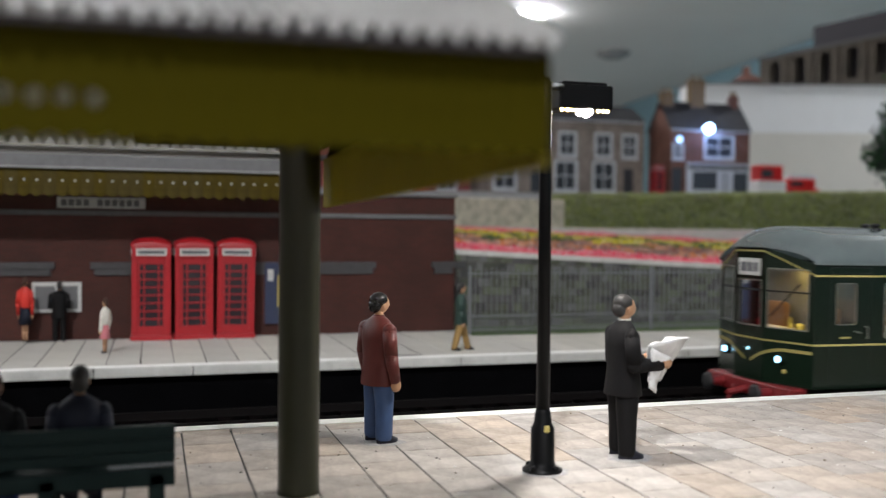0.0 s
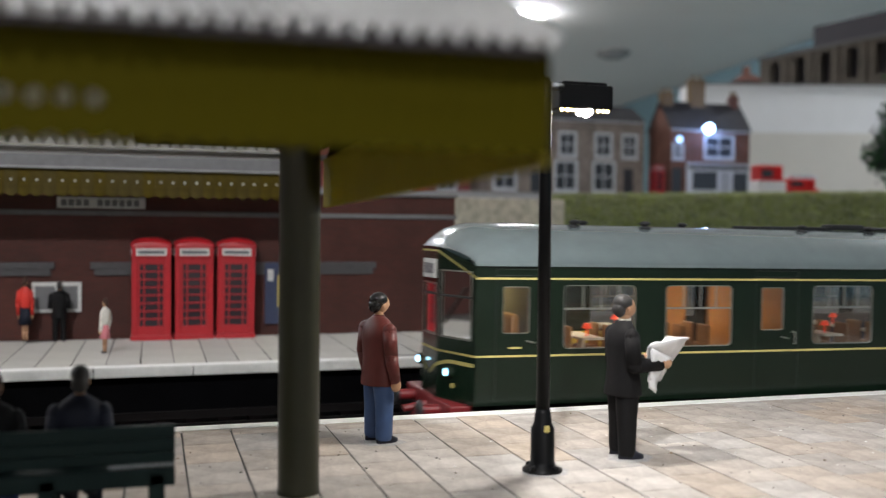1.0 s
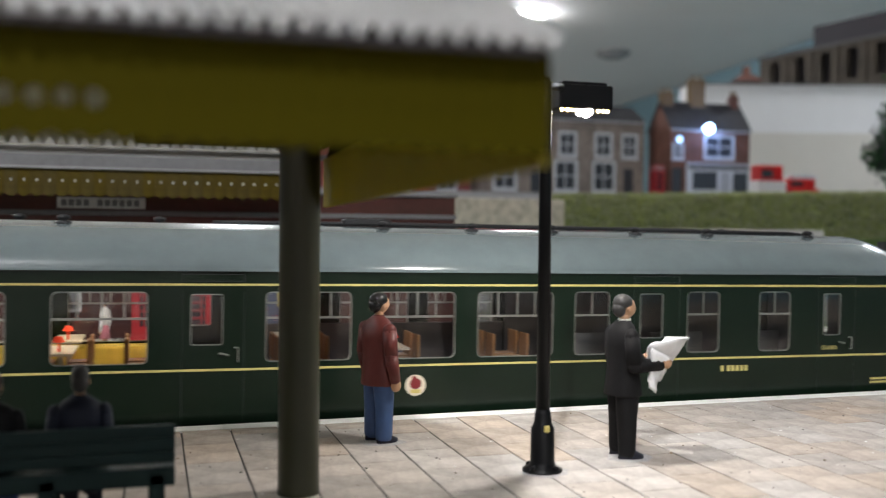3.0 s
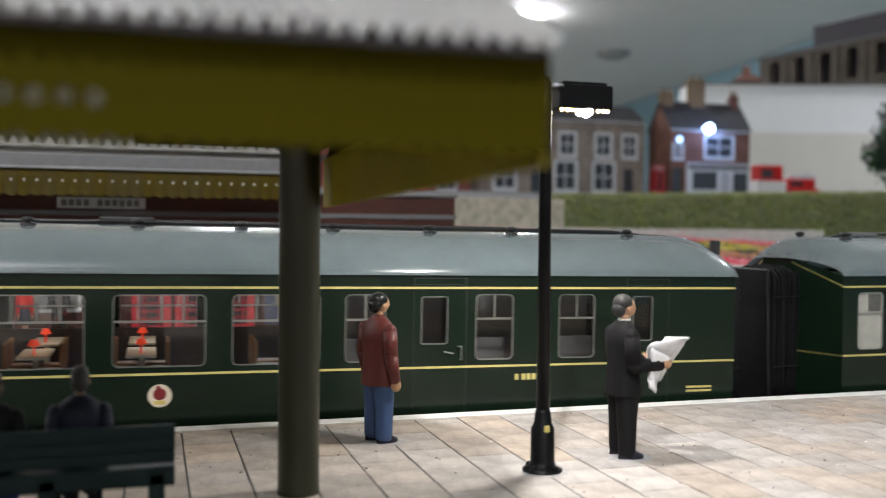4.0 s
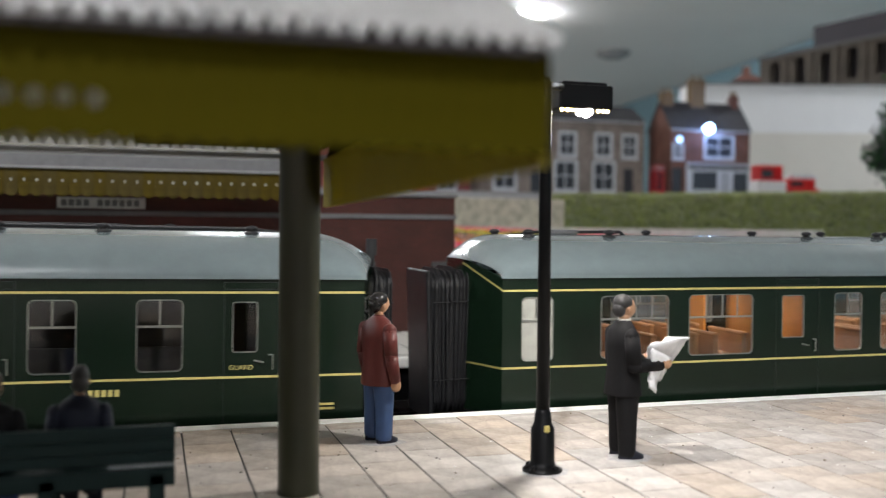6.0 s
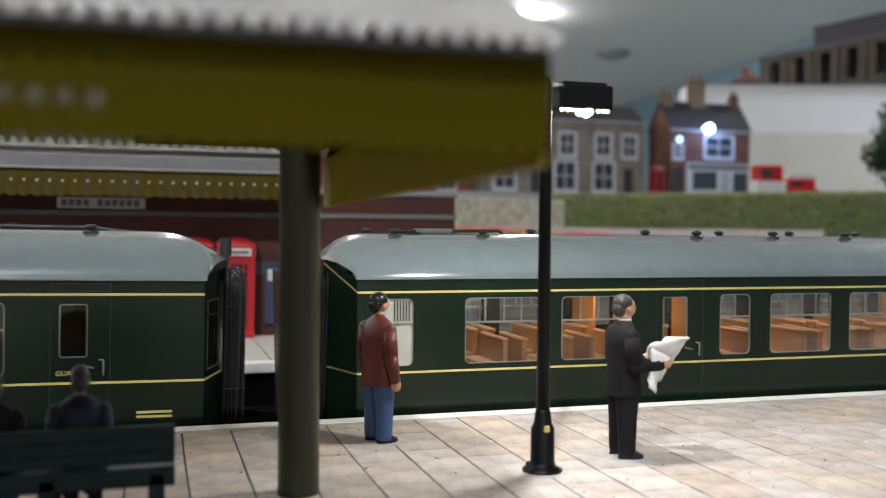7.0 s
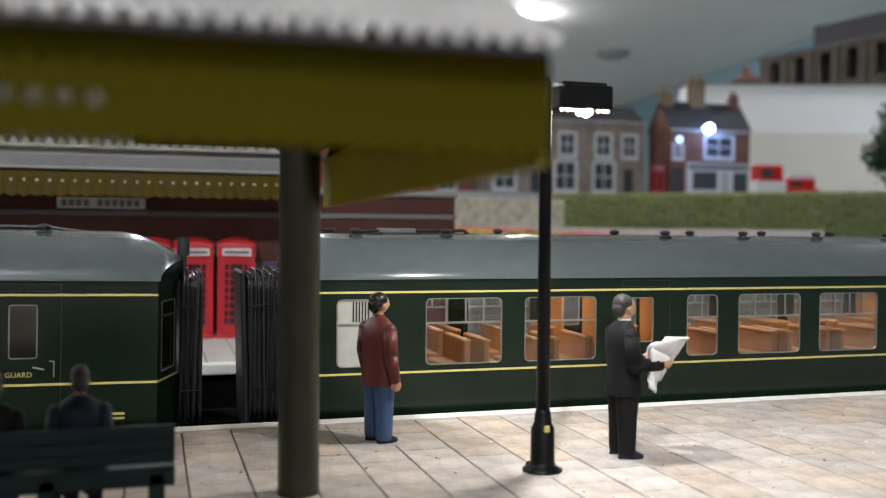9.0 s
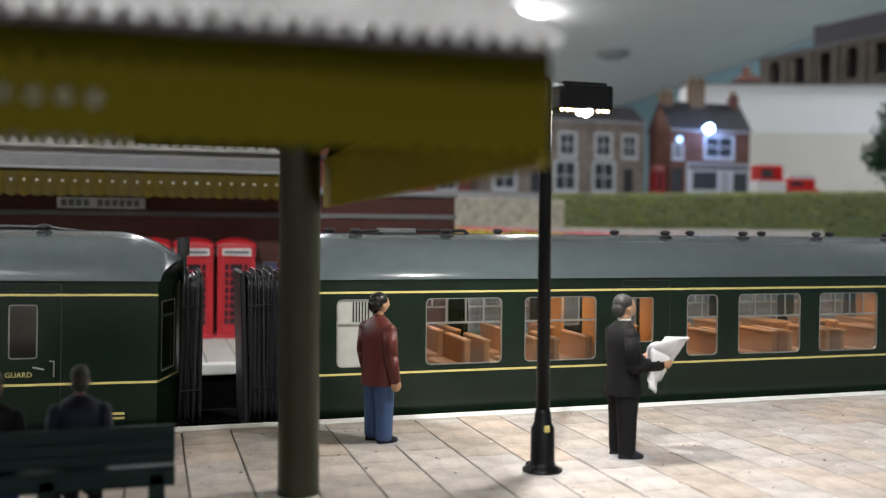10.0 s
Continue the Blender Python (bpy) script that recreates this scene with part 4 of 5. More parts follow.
def loft(bm, rings, mi, seg=14):
    """Closed tube through ellipses (x, y, z, rx, ry)."""
    prev = None
    for x, y, z, rx, ry in rings:
        cur = [bm.verts.new((x + rx * math.cos(2 * math.pi * i / seg), y + ry * math.sin(2 * math.pi * i / seg), z)) for i in range(seg)]
        if prev:
            for i in range(seg):
                bm.faces.new((prev[i], prev[(i + 1) % seg], cur[(i + 1) % seg], cur[i])).material_index = mi
        else:
            bm.faces.new(cur[::-1]).material_index = mi
        prev = cur
    bm.faces.new(prev).material_index = mi


def lump(bm, mi, *a, **k):
    vs = blob(bm, *a, **k)
    for f in {f for v in vs for f in v.link_faces}:
        f.material_index = mi


def limb(bm, mi, pts, rs):
    for (p, q), (r, r2) in zip(zip(pts, pts[1:]), zip(rs, rs[1:])):
        vs = tube(bm, p, q, r, 10, r2)
        for f in {f for v in vs for f in v.link_faces}:
            f.material_index = mi
        lump(bm, mi, *q, r2, r2, r2)
    lump(bm, mi, *pts[0], rs[0], rs[0], rs[0])


def crumpled(bm, mi, a, b2, c, d, amp, seed):
    """A creased sheet between four corners, with a little thickness."""
    a, b2, c, d = (Vector(p) for p in (a, b2, c, d))
    up = (b2 - a).cross(d - a).normalized()
    n = 7
    sides = []
    for off in (0.0, 0.22):
        rows = []
        for i in range(n + 1):
            row = []
            for j in range(n + 1):
                u, v = i / n, j / n
                p = a.lerp(b2, u).lerp(d.lerp(c, u), v)
                k = amp * (abs(noise.noise((u * 3.1 + seed * 7, v * 2.3, seed))) * 2 - 0.5)
                row.append(bm.verts.new(p + up * (k + off)))
            rows.append(row)
        sides.append(rows)
    for rows in sides:
        for i in range(n):
            for j in range(n):
                bm.faces.new((rows[i][j], rows[i + 1][j], rows[i + 1][j + 1], rows[i][j + 1])).material_index = mi
    rim = [(i, 0) for i in range(n)] + [(n, j) for j in range(n)] + [(n - i, n) for i in range(n)] + [(0, n - j) for j in range(n)]
    for (i, j), (i2, j2) in zip(rim, rim[1:] + rim[:1]):
        bm.faces.new((sides[0][i][j], sides[0][i2][j2], sides[1][i2][j2], sides[1][i][j])).material_index = mi


def figure(name, x, y, z, rz, h, top, legs, hair, label, arms="down", skirt=False, seated=False, stride=0.0, paper=False, shirt=None, skin="flesh", slim=1.0):
    mats = [FIG[top], FIG[legs], FIG[hair], FIG[skin], FIG["shoe"], FIG[shirt or top], FIG["paper"], FIG["print"] if "print" in FIG else FIG["hair_grey"]]
    bm = bmesh.new()
    base = 0.0
    if seated:
        base = -3.4
        for s in (-1, 1):
            limb(bm, 1, [(0, 1.6 * s, 6.0), (6.0, 1.8 * s, 6.2), (6.4, 1.8 * s, 0.8)], [1.7, 1.4, 1.0])
            lump(bm, 4, 7.2, 1.8 * s, 0.5, 1.7, 0.8, 0.6)
    elif skirt:
        loft(bm, [(0, 0, 6.6, 2.9, 3.6), (0, 0, 9.5, 2.5, 3.2), (0, 0, 13.6, 1.9, 2.5)], 1)
        for s in (-1, 1):
            limb(bm, 3, [(0, 0.9 * s, 7.5), (0.1, 0.95 * s, 4.0), (0, 1.0 * s, 0.9)], [0.95, 0.85, 0.55])
            lump(bm, 4, 0.5, 1.0 * s, 0.5, 1.3, 0.6, 0.55)
    else:
        for s in (-1, 1):
            dx = stride * s
            loft(bm, [(dx, 1.75 * s, 0.5, 1.25, 1.2), (dx, 1.75 * s, 1.2, 1.35, 1.25), (dx * 0.55, 1.7 * s, 6.0, 1.45, 1.4), (0, 1.5 * s, 10.0, 1.8, 1.65), (0, 1.2 * s, 12.4, 1.9, 1.7)], 1)
            loft(bm, [(dx + 0.7, 1.75 * s, 0.0, 2.1, 1.05), (dx + 0.7, 1.75 * s, 0.5, 2.1, 1.05), (dx + 0.2, 1.75 * s, 1.1, 1.3, 0.95)], 4, 12)
    bz = base
    hem = [(0, 0, 12.4 + bz, 1.9, 2.5)] if skirt else [(0, 0, 9.5 + bz, 2.75, 3.5), (0, 0, 9.7 + bz, 2.75, 3.55), (0, 0, 11.6 + bz, 2.5, 3.4)]
    loft(bm, hem + [(-0.1, 0, 14 + bz, 2.15, 3.15), (-0.2, 0, 17 + bz, 2.3, 3.5), (-0.2, 0, 19 + bz, 2.0, 3.75), (-0.1, 0, 20.1 + bz, 1.4, 2.6), (0, 0, 20.8 + bz, 0.95, 1.2)], 0)
    loft(bm, [(0.1, 0, 20.0 + bz, 1.0, 1.25), (0.1, 0, 21.0 + bz, 0.95, 1.05)], 5)
    loft(bm, [(0.1, 0, 20.6 + bz, 0.75, 0.75), (0.15, 0, 21.8 + bz, 0.8, 0.8)], 3)
    lump(bm, 3, 0.35, 0, 22.8 + bz, 1.5, 1.25, 1.75)
    lump(bm, 3, 1.72, 0, 22.55 + bz, 0.3, 0.22, 0.36, sub=1)
    lump(bm, 2, -0.1, 0, 23.4 + bz, 1.65, 1.45, 1.45)
    lump(bm, 2, -0.75, 0, 22.5 + bz, 1.1, 1.3, 1.3)
    for s in (-1, 1):
        lump(bm, 3, 0.15, 1.25 * s, 22.5 + bz, 0.3, 0.2, 0.45, sub=1)
        if arms == "down":
            limb(bm, 0, [(-0.2, 3.5 * s, 18.6 + bz), (-0.4, 4.3 * s, 14.6 + bz), (0.5, 4.0 * s, 10.8 + bz)], [1.25, 1.15, 0.95])
            lump(bm, 3, 0.8, 4.0 * s, 9.7 + bz, 0.85, 0.6, 1.1)
        else:
            limb(bm, 0, [(-0.2, 3.5 * s, 18.6 + bz), (0.0, 4.2 * s, 14.4 + bz), (4.6, 2.8 * s, 14.2 + bz)], [1.25, 1.15, 0.9])
            lump(bm, 3, 5.6, 2.6 * s, 14.5 + bz, 1.2, 0.95, 1.0)
    if paper:
        crumpled(bm, 6, (2.4, -4.2, 17.6), (9.0, -3.4, 18.4), (7.4, -0.6, 14.0), (3.0, -0.6, 12.8), 0.55, 1)
        crumpled(bm, 6, (9.0, -3.4, 18.4), (8.4, 2.8, 17.8), (5.4, 3.6, 12.4), (7.4, -0.6, 14.0), 0.45, 2)
        crumpled(bm, 6, (2.6, -4.4, 17.0), (6.4, -3.2, 15.4), (5.0, -2.2, 11.6), (2.8, -3.2, 12.0), 0.6, 3)
        crumpled(bm, 6, (2.6, -4.0, 14.6), (4.8, -2.6, 13.6), (4.4, -2.0, 9.8), (2.9, -3.2, 10.8), 0.45, 4)
    for v in bm.verts:
        # uneven casting and brushed paint
        n = noise.noise_vector(v.co * 0.55 + Vector((x, y, 0)))
        v.co += Vector((n[0], n[1], 0.4 * n[2])) * 0.22
    bmesh.ops.scale(bm, vec=(h / 24.8 * slim, h / 24.8 * slim, h / 24.8), verts=bm.verts)
    bmesh.ops.recalc_face_normals(bm, faces=bm.faces)
    ob = part(name, bm, mats, smooth=True)
    ob.matrix_world = pose(x * K, y * K, z * K, 0, 0, rz)
    return tagged(ob, label, "figurine")


figure("model_figure", 35.4, 150.5, 0.1, 20, 24.6, "maroon", "jeans", "hair_black", "tiny painted figurine in maroon jacket and blue jeans")
figure("model_figure", 69.6, 130.8, 0.1, -4, 25.2, "suit", "suit", "hair_grey", "tiny dark-suited figurine holding a white newspaper", arms="bent", paper=True, shirt="shirt")
figure("model_figure", 91.5, 277.5, -2.4, -15, 20.8, "darkgreen", "khaki", "hair_grey", "tiny painted figurine in khaki trousers, mid-stride", stride=2.8, slim=0.9)
figure("model_figure", -39.4, 328, -2.4, 80, 21.2, "orange", "navy", "hair_brown", "tiny painted figurine in red top and dark skirt", skirt=True, slim=0.62)
figure("model_figure", -29.2, 328.5, -2.4, 90, 19.6, "suit", "suit", "hair_grey", "tiny painted figurine in a black suit by the timetable", arms="bent", slim=0.85)
figure("model_figure", -13.6, 294.3, -2.4, 150, 16.2, "shirt", "pink", "hair_brown", "tiny painted child figurine in white top and pink skirt", skirt=True, shirt="shirt", slim=0.74)
figure("model_figure", -8.0, 115, 0.2, 90, 22.0, "navy", "navy", "hair_grey", "tiny dark-clothed figurine seated on the bench", arms="bent", seated=True, slim=0.84)
figure("model_figure", -17.0, 114.6, 0.2, 90, 21.6, "suit", "blue", "hair_brown", "tiny figurine in black and blue seated on the bench", arms="bent", seated=True, slim=0.8)
for gx, gy, r in ((54.2, 124.6, 4.6), (70.3, 129.6, 4.8), (35.8, 149.6, 5.0)):
    bm = bmesh.new()
    n = 26
    c0 = bm.verts.new((0, 0, 0.10))
    rim = [bm.verts.new((r * (0.75 + 0.25 * noise.noise((i * 0.7, gx, 0))) * math.cos(2 * math.pi * i / n), r * 0.8 * (0.75 + 0.25 * noise.noise((i * 0.7, gx, 5))) * math.sin(2 * math.pi * i / n), 0.03)) for i in range(n)]
    for i in range(n):
        bm.faces.new((c0, rim[i], rim[(i + 1) % n]))
    gl = part("glue_patch", bm, mat("dried_glue", (0.62, 0.60, 0.60), 0.14, var=0.2, scale=300, bump=0.3), near, "shiny patch of dried glue", smooth=True)
    gl.matrix_basis = pose(gx * K, gy * K, 0.1 * K)

# ---- bench ----
bn = thing("platform_bench", -10.8, 112, 0, "dark green slatted platform bench seen from behind", "bench")
for i, (z0, z1) in enumerate(((10.9, 12.4), (9.5, 10.86), (8.2, 9.46))):
    part("back_slat", boxed(-13.4, -0.6 - 0.06 * i, z0, 13.2, 0.2 - 0.06 * i, z1, bev=0.14), M["bench"], bn)
for i in range(4):
    part("seat_slat", boxed(-13.4, 0.2 + 1.7 * i, 7.0, 13.2, 1.7 + 1.7 * i, 7.6, bev=0.12), M["bench"], bn)
part("seat_rail", boxed(-13.4, -1.2, 5.6, 13.2, -0.3, 7.7, bev=0.2), M["bench"], bn)
for x in (-11.0, -0.4, 11.2):
    for y in (-0.6, 5.6):
        part("leg", boxed(x - 0.9, y - 0.6, 0, x + 0.9, y + 0.6, 7.0, bev=0.15), M["bench"], bn)
for x in (-13.0, 12.6):
    part("armrest", boxed(x - 0.5, 0.2, 9.6, x + 0.5, 6.4, 10.3, bev=0.15), M["bench"], bn)


# ---- telephone boxes ----
def phone_box():
    p = thing("telephone_box", 0, 0, 0, "red telephone box with small window panes", "telephone box", group="red telephone boxes")
    bm = bmesh.new()
    box(bm, -6.6, -6.6, 0, 6.6, 6.6, 1.6, bev=0.2)
    part("plinth", bm, M["phone"], p)
    cols = ((-3.7, -2.5), (-2.1, 2.1), (2.5, 3.7))
    rows = [(4.6 + i * 2.62, 4.6 + i * 2.62 + 2.2) for i in range(8)]
    holes = [(a, b2, z0, z1) for a, b2 in cols for z0, z1 in rows]
    for k in range(4):
        a = radians(90 * k)
        ca, sa = round(math.cos(a)), round(math.sin(a))
        bm = bmesh.new()
        hs = holes if k != 2 else []
        wall_cells(bm, [-4.6, 4.6], [1.6, 27.2], hs, lambda u, z: (u * ca - (-5.6) * sa, u * sa + (-5.6) * ca, z), (0.45 * -(-1) * -sa, 0.45 * ca, 0))
        d = part("door" if k == 0 else "side_wall", bm, M["phone"], p)
        if k != 2:
            bm = bmesh.new()
            vs = [bm.verts.new((u * ca + 5.2 * sa, u * sa - 5.2 * ca, z)) for u, z in ((-4.4, 4), (4.4, 4), (4.4, 26), (-4.4, 26))]
            bm.faces.new(vs)
            part("glazing", bm, M["darkglass"], d, "dark glass panes")
    for sx in (-1, 1):
        for sy in (-1, 1):
            part("corner_post", boxed(sx * 5.3 - 0.9, sy * 5.3 - 0.9, 1.6, sx * 5.3 + 0.9, sy * 5.3 + 0.9, 28.0, bev=0.2), M["phone"], p)
    bm = bmesh.new()
    box(bm, -6.3, -6.3, 27.2, 6.3, 6.3, 31.2, bev=0.25)
    part("entablature", bm, M["phone"], p)
    for k in range(4):
        s = part("sign_panel", boxed(-4.8, -6.5, 28.0, 4.8, -6.2, 30.4, bev=0.05), M["coping"], p, "pale lettered panel")
        s.matrix_basis = pose(0, 0, 0, 0, 0, 90 * k)
        t = part("print_bar", boxed(-4.1, -6.62, 28.6, 4.1, -6.45, 29.7), M["print"], p)
        t.matrix_basis = pose(0, 0, 0, 0, 0, 90 * k)
    bm = bmesh.new()
    n = 12
    grid = []
    for i in range(n + 1):
        row = []
        for j in range(n + 1):
            u, v = -1 + 2 * i / n, -1 + 2 * j / n
            row.append(bm.verts.new((u * 6.5, v * 6.5, 31.0 + 3.1 * math.sqrt(max(0, 1 - 0.8 * u * u)) * math.sqrt(max(0, 1 - 0.8 * v * v)))))
        grid.append(row)
    for i in range(n):
        for j in range(n):
            bm.faces.new((grid[i][j], grid[i + 1][j], grid[i + 1][j + 1], grid[i][j + 1]))
    edge = [e for e in bm.edges if e.is_boundary]
    r = bmesh.ops.extrude_edge_only(bm, edges=edge)
    for v in r["geom"]:
        if isinstance(v, bmesh.types.BMVert):
            v.co.z = 31.0
    bmesh.ops.recalc_face_normals(bm, faces=bm.faces)
    part("domed_top", bm, M["phone"], p, smooth=True)
    return p


pb = phone_box()
pb.matrix_world = pose(-0.6 * K, 331.0 * K, -2.5 * K)
copy_thing(pb, pose(13.0 * K, 331.2 * K, -2.5 * K, 0, 0, 1.5))
copy_thing(pb, pose(26.9 * K, 331.4 * K, -2.5 * K, 0, 0.6, -2))

# ---- railings, stone wall and flower bed ----
fe = thing("iron_railings", 108, 318, -2.5, "pale grey vertical bar railings behind the platform", "fence")
bar = boxed(-0.12, -0.12, 0, 0.12, 0.12, 23.8)
low = boxed(-0.1, -0.1, 0, 0.1, 0.1, 6.8)
first = part("bar", bar, M["fence"], fe)
short = part("short_bar", low, M["fence"], fe)
short.matrix_basis = pose(1.03 * K, 0, 0)
for i in range(1, 112):
    b2 = new("bar", first.data)
    b2.parent = fe
    b2.matrix_basis = pose(i * 2.06 * K, 0, 0)
    b2 = new("short_bar", short.data)
    b2.parent = fe
    b2.matrix_basis = pose((i * 2.06 + 1.03) * K, 0, 0)
for z in (1.4, 6.4, 21.6):
    part("rail", boxed(-1, -0.3, z, 230, 0.3, z + 0.5, bev=0.08), M["fence"], fe)
for i in range(4):
    part("post", boxed(i * 72.8 - 0.45, -0.45, 0, i * 72.8 + 0.45, 0.45, 24.4, bev=0.1), M["fence"], fe)
slab("grass_verge", 108, 314, -2.55, 460, 356, -2.3, M["grass"], "short green scatter grass behind the railings", "grass")

sw = thing("stone_retaining_wall", 0, 0, 0, "curved grey dry stone retaining wall below a flower bed", "wall")


def wall_line(f):
    return 109 + 331 * f, 341 + 16 * f ** 1.5, 26.2 - 17.0 * f


bm = bmesh.new()
rng = random.Random(4)
for r in range(9):
    f = 0.0
    while f < 1:
        df = rng.uniform(0.007, 0.016)
        x0, y0, zt = wall_line(f)
        x1, y1, zt1 = wall_line(min(1, f + df))
        h = (zt + 2.5) / 9
        z0 = -2.5 + r * h
        out = rng.uniform(-0.25, 0.35)
        box(bm, x0 + 0.12, y0 - 1.2 - out, z0 + 0.12, x1 - 0.12, y0 + 2, z0 + h - 0.1)
        f += df
part("stones", bm, mat("dry_stone_blocks", (0.10, 0.105, 0.09), 0.9, var=0.35, scale=220, bump=0.6, rnd=0.45), sw)["kind"] = "stuff"
for i in range(26):
    x0, y0, z0 = wall_line(i / 26)
    x1, y1, z1 = wall_line((i + 1) / 26)
    bm = bmesh.new()
    vs = []
    for dx, dy, dz in ((0, -1.8, 0), (0, 3.2, 0), (0, 3.2, 2.0), (0, -1.8, 2.0)):
        vs.append((bm.verts.new((x0 + 0.1, y0 + dy, z0 + dz - 0.6)), bm.verts.new((x1 - 0.1, y1 + dy, z1 + dz - 0.6))))
    for k in range(4):
        bm.faces.new((vs[k][0], vs[(k + 1) % 4][0], vs[(k + 1) % 4][1], vs[k][1]))
    bm.faces.new([v[0] for v in vs])
    bm.faces.new([v[1] for v in vs][::-1])
    bmesh.ops.recalc_face_normals(bm, faces=bm.faces)
    part("coping_stone", bm, M["coping"], sw, "pale grey coping stone")


def bed(f, g):
    """A point of the sloping flower bed: f along it, g from front to back."""
    x0, y0, z0 = wall_line(f)
    xb, yb, zb = 165 + 330 * f, 640, 38.5 - 13.0 * f
    h = g
    return Vector((x0 + (xb - x0) * h, y0 + 3 + (yb - y0 - 3) * h, z0 + (zb - z0) * h))


bm = bmesh.new()
gr = [[bm.verts.new(bed(i / 24, j / 12)) for j in range(13)] for i in range(25)]
for i in range(24):
    for j in range(12):
        bm.faces.new((gr[i][j], gr[i + 1][j], gr[i + 1][j + 1], gr[i][j + 1]))
low = bmesh.ops.extrude_face_region(bm, geom=bm.faces[:])
for v in low["geom"]:
    if isinstance(v, bmesh.types.BMVert):
        v.co.z -= 14
bmesh.ops.recalc_face_normals(bm, faces=bm.faces)
fb = tagged(part("flower_bed", bm, mat("bed_soil_and_moss", (0.10, 0.08, 0.04), 0.95, var=0.5, scale=200, bump=0.6)), "large formal flower bed of pink and yellow blooms", "flower bed")


def tuft(bm, c, r, rng, n=3):
    for _ in range(n):
        p = c + Vector((rng.uniform(-r, r), rng.uniform(-r, r), rng.uniform(0, r * 0.3)))
        s = r * rng.uniform(0.35, 0.6)
        bmesh_tetra(bm, p, s, rng)


def bmesh_tetra(bm, p, s, rng):
    a = rng.uniform(0, 6.28)
    vs = [bm.verts.new(p + Vector((s * math.cos(a + k * 1.57), s * math.sin(a + k * 1.57), s * rng.uniform(-0.3, 0.3)))) for k in range(4)]
    t, b2 = bm.verts.new(p + Vector((0, 0, s))), bm.verts.new(p - Vector((0, 0, s)))
    for k in range(4):
        bm.faces.new((vs[k], vs[(k + 1) % 4], t))
        bm.faces.new((vs[(k + 1) % 4], vs[k], b2))


def g_far(lo):
    return 1.0 if lo > 0.1 else 0.2


def blooms(name, colour, bands, count, r, label, seed, tint=None, clump=False):
    rng = random.Random(seed)
    bm = bmesh.new()
    for _ in range(count):
        f = rng.random()
        lo, hi = bands[rng.randrange(len(bands))]
        g = rng.uniform(lo, hi) + 0.045 * math.sin(f * 31) * (0.3 + g_far(lo))
        if clump and noise.noise((f * 26, g * 9, seed * 3.7)) < -0.04:
            continue
        tuft(bm, bed(f, max(0, min(1, g))), r, rng, 4)
    ob = part(name, bm, mat("petals_" + name, colour, 0.9, var=0.25, scale=300, rnd=0.12, tint=tint), fb, label)
    ob["kind"] = "stuff"


blooms("pink_bloom_carpet", (0.62, 0.11, 0.15), [(0.0, 0.19), (0.0, 0.19), (0.72, 1.0), (0.66, 1.0)], 5600, 2.0, "dense pink scatter flowers", 1)
blooms("mixed_bloom_border", (0.11, 0.055, 0.07), [(0.17, 0.46)], 1700, 3.0, "dull purple flowers", 2, tint=(0.30, 0.16, 0.12), clump=True)
blooms("orange_bloom_border", (0.50, 0.22, 0.12), [(0.17, 0.48)], 900, 3.2, "pale orange flowers", 5, clump=True)
blooms("yellow_bloom_border", (0.50, 0.42, 0.03), [(0.46, 0.70)], 1900, 3.8, "yellow flowers", 3, clump=True)
blooms("dark_foliage_border", (0.05, 0.08, 0.02), [(0.40, 0.70)], 1500, 3.6, "dark green low foliage", 4, clump=True)
kb = part("bed_kerb", boxed(150, 640, 24, 520, 648, 37), M["coping"])
tagged(kb, "low pale grey kerb behind the flower bed", "kerb", kind="structure")

# ---- town behind ----
slab("embankment", 120, 646, -16, 1500, 708, 30, M["grass"], "green embankment below the street", "ground")
bm = bmesh.new()
prof = [(706, -16), (706, 58), (955, 73.5), (975, 77.6), (2300, 77.6), (2300, -16)]
lo, hi = ([bm.verts.new((x, y, z)) for y, z in prof] for x in (120, 2000))
for i in range(6):
    bm.faces.new((lo[i], lo[(i + 1) % 6], hi[(i + 1) % 6], hi[i]))
bm.faces.new(lo)
bm.faces.new(hi)
bmesh.ops.recalc_face_normals(bm, faces=bm.faces)
tagged(part("street", bm, M["road"]), "raised grey street in front of the houses", "road", kind="structure")


def leafy(name, x0, x1, y0, y1, zf, count, size, seed, colour, label, parent=None):
    rng = random.Random(seed)
    bm = bmesh.new()
    for _ in range(count):
        x = rng.uniform(x0, x1)
        lo, hi = zf(x)
        side = rng.random()
        if side < 0.45:
            p = Vector((x, y0 + rng.uniform(-2, 2), rng.uniform(lo, hi)))
        else:
            p = Vector((x, rng.uniform(y0, y1), hi + rng.uniform(-2, 2)))
        bmesh_tetra(bm, p, size * rng.uniform(0.6, 1.4), rng)
    return part(name, bm, mat("leaves_" + name, colour, 0.95, var=0.22, scale=40, rnd=0.10), parent, label)


hg = thing("clipped_hedge", 0, 0, 0, "clipped dark green hedge along the street", "hedge")
bm = bmesh.new()
xs = [318 + i * 40 for i in range(18)]
for a, b2 in zip(xs, xs[1:]):
    box(bm, a, 700, 30, b2 + 0.5, 730, 60 + (a - 318) * 0.026)
part("inner_growth", bm, mat("hedge_core", (0.12, 0.145, 0.06), 0.95, var=0.4, scale=100), hg)
o = leafy("foliage", 318, 1000, 698, 732, lambda x: (30, 62 + (x - 318) * 0.026), 22000, 1.6, 7, (0.25, 0.285, 0.125), "mottled green foam foliage", hg)
o["kind"] = "stuff"
lw = part("garden_wall", boxed(180, 699, 26, 318, 712, 60, bev=0.6), M["stonewall"])
tagged(lw, "long low grey rubble wall beside the hedge", "wall", kind="structure")

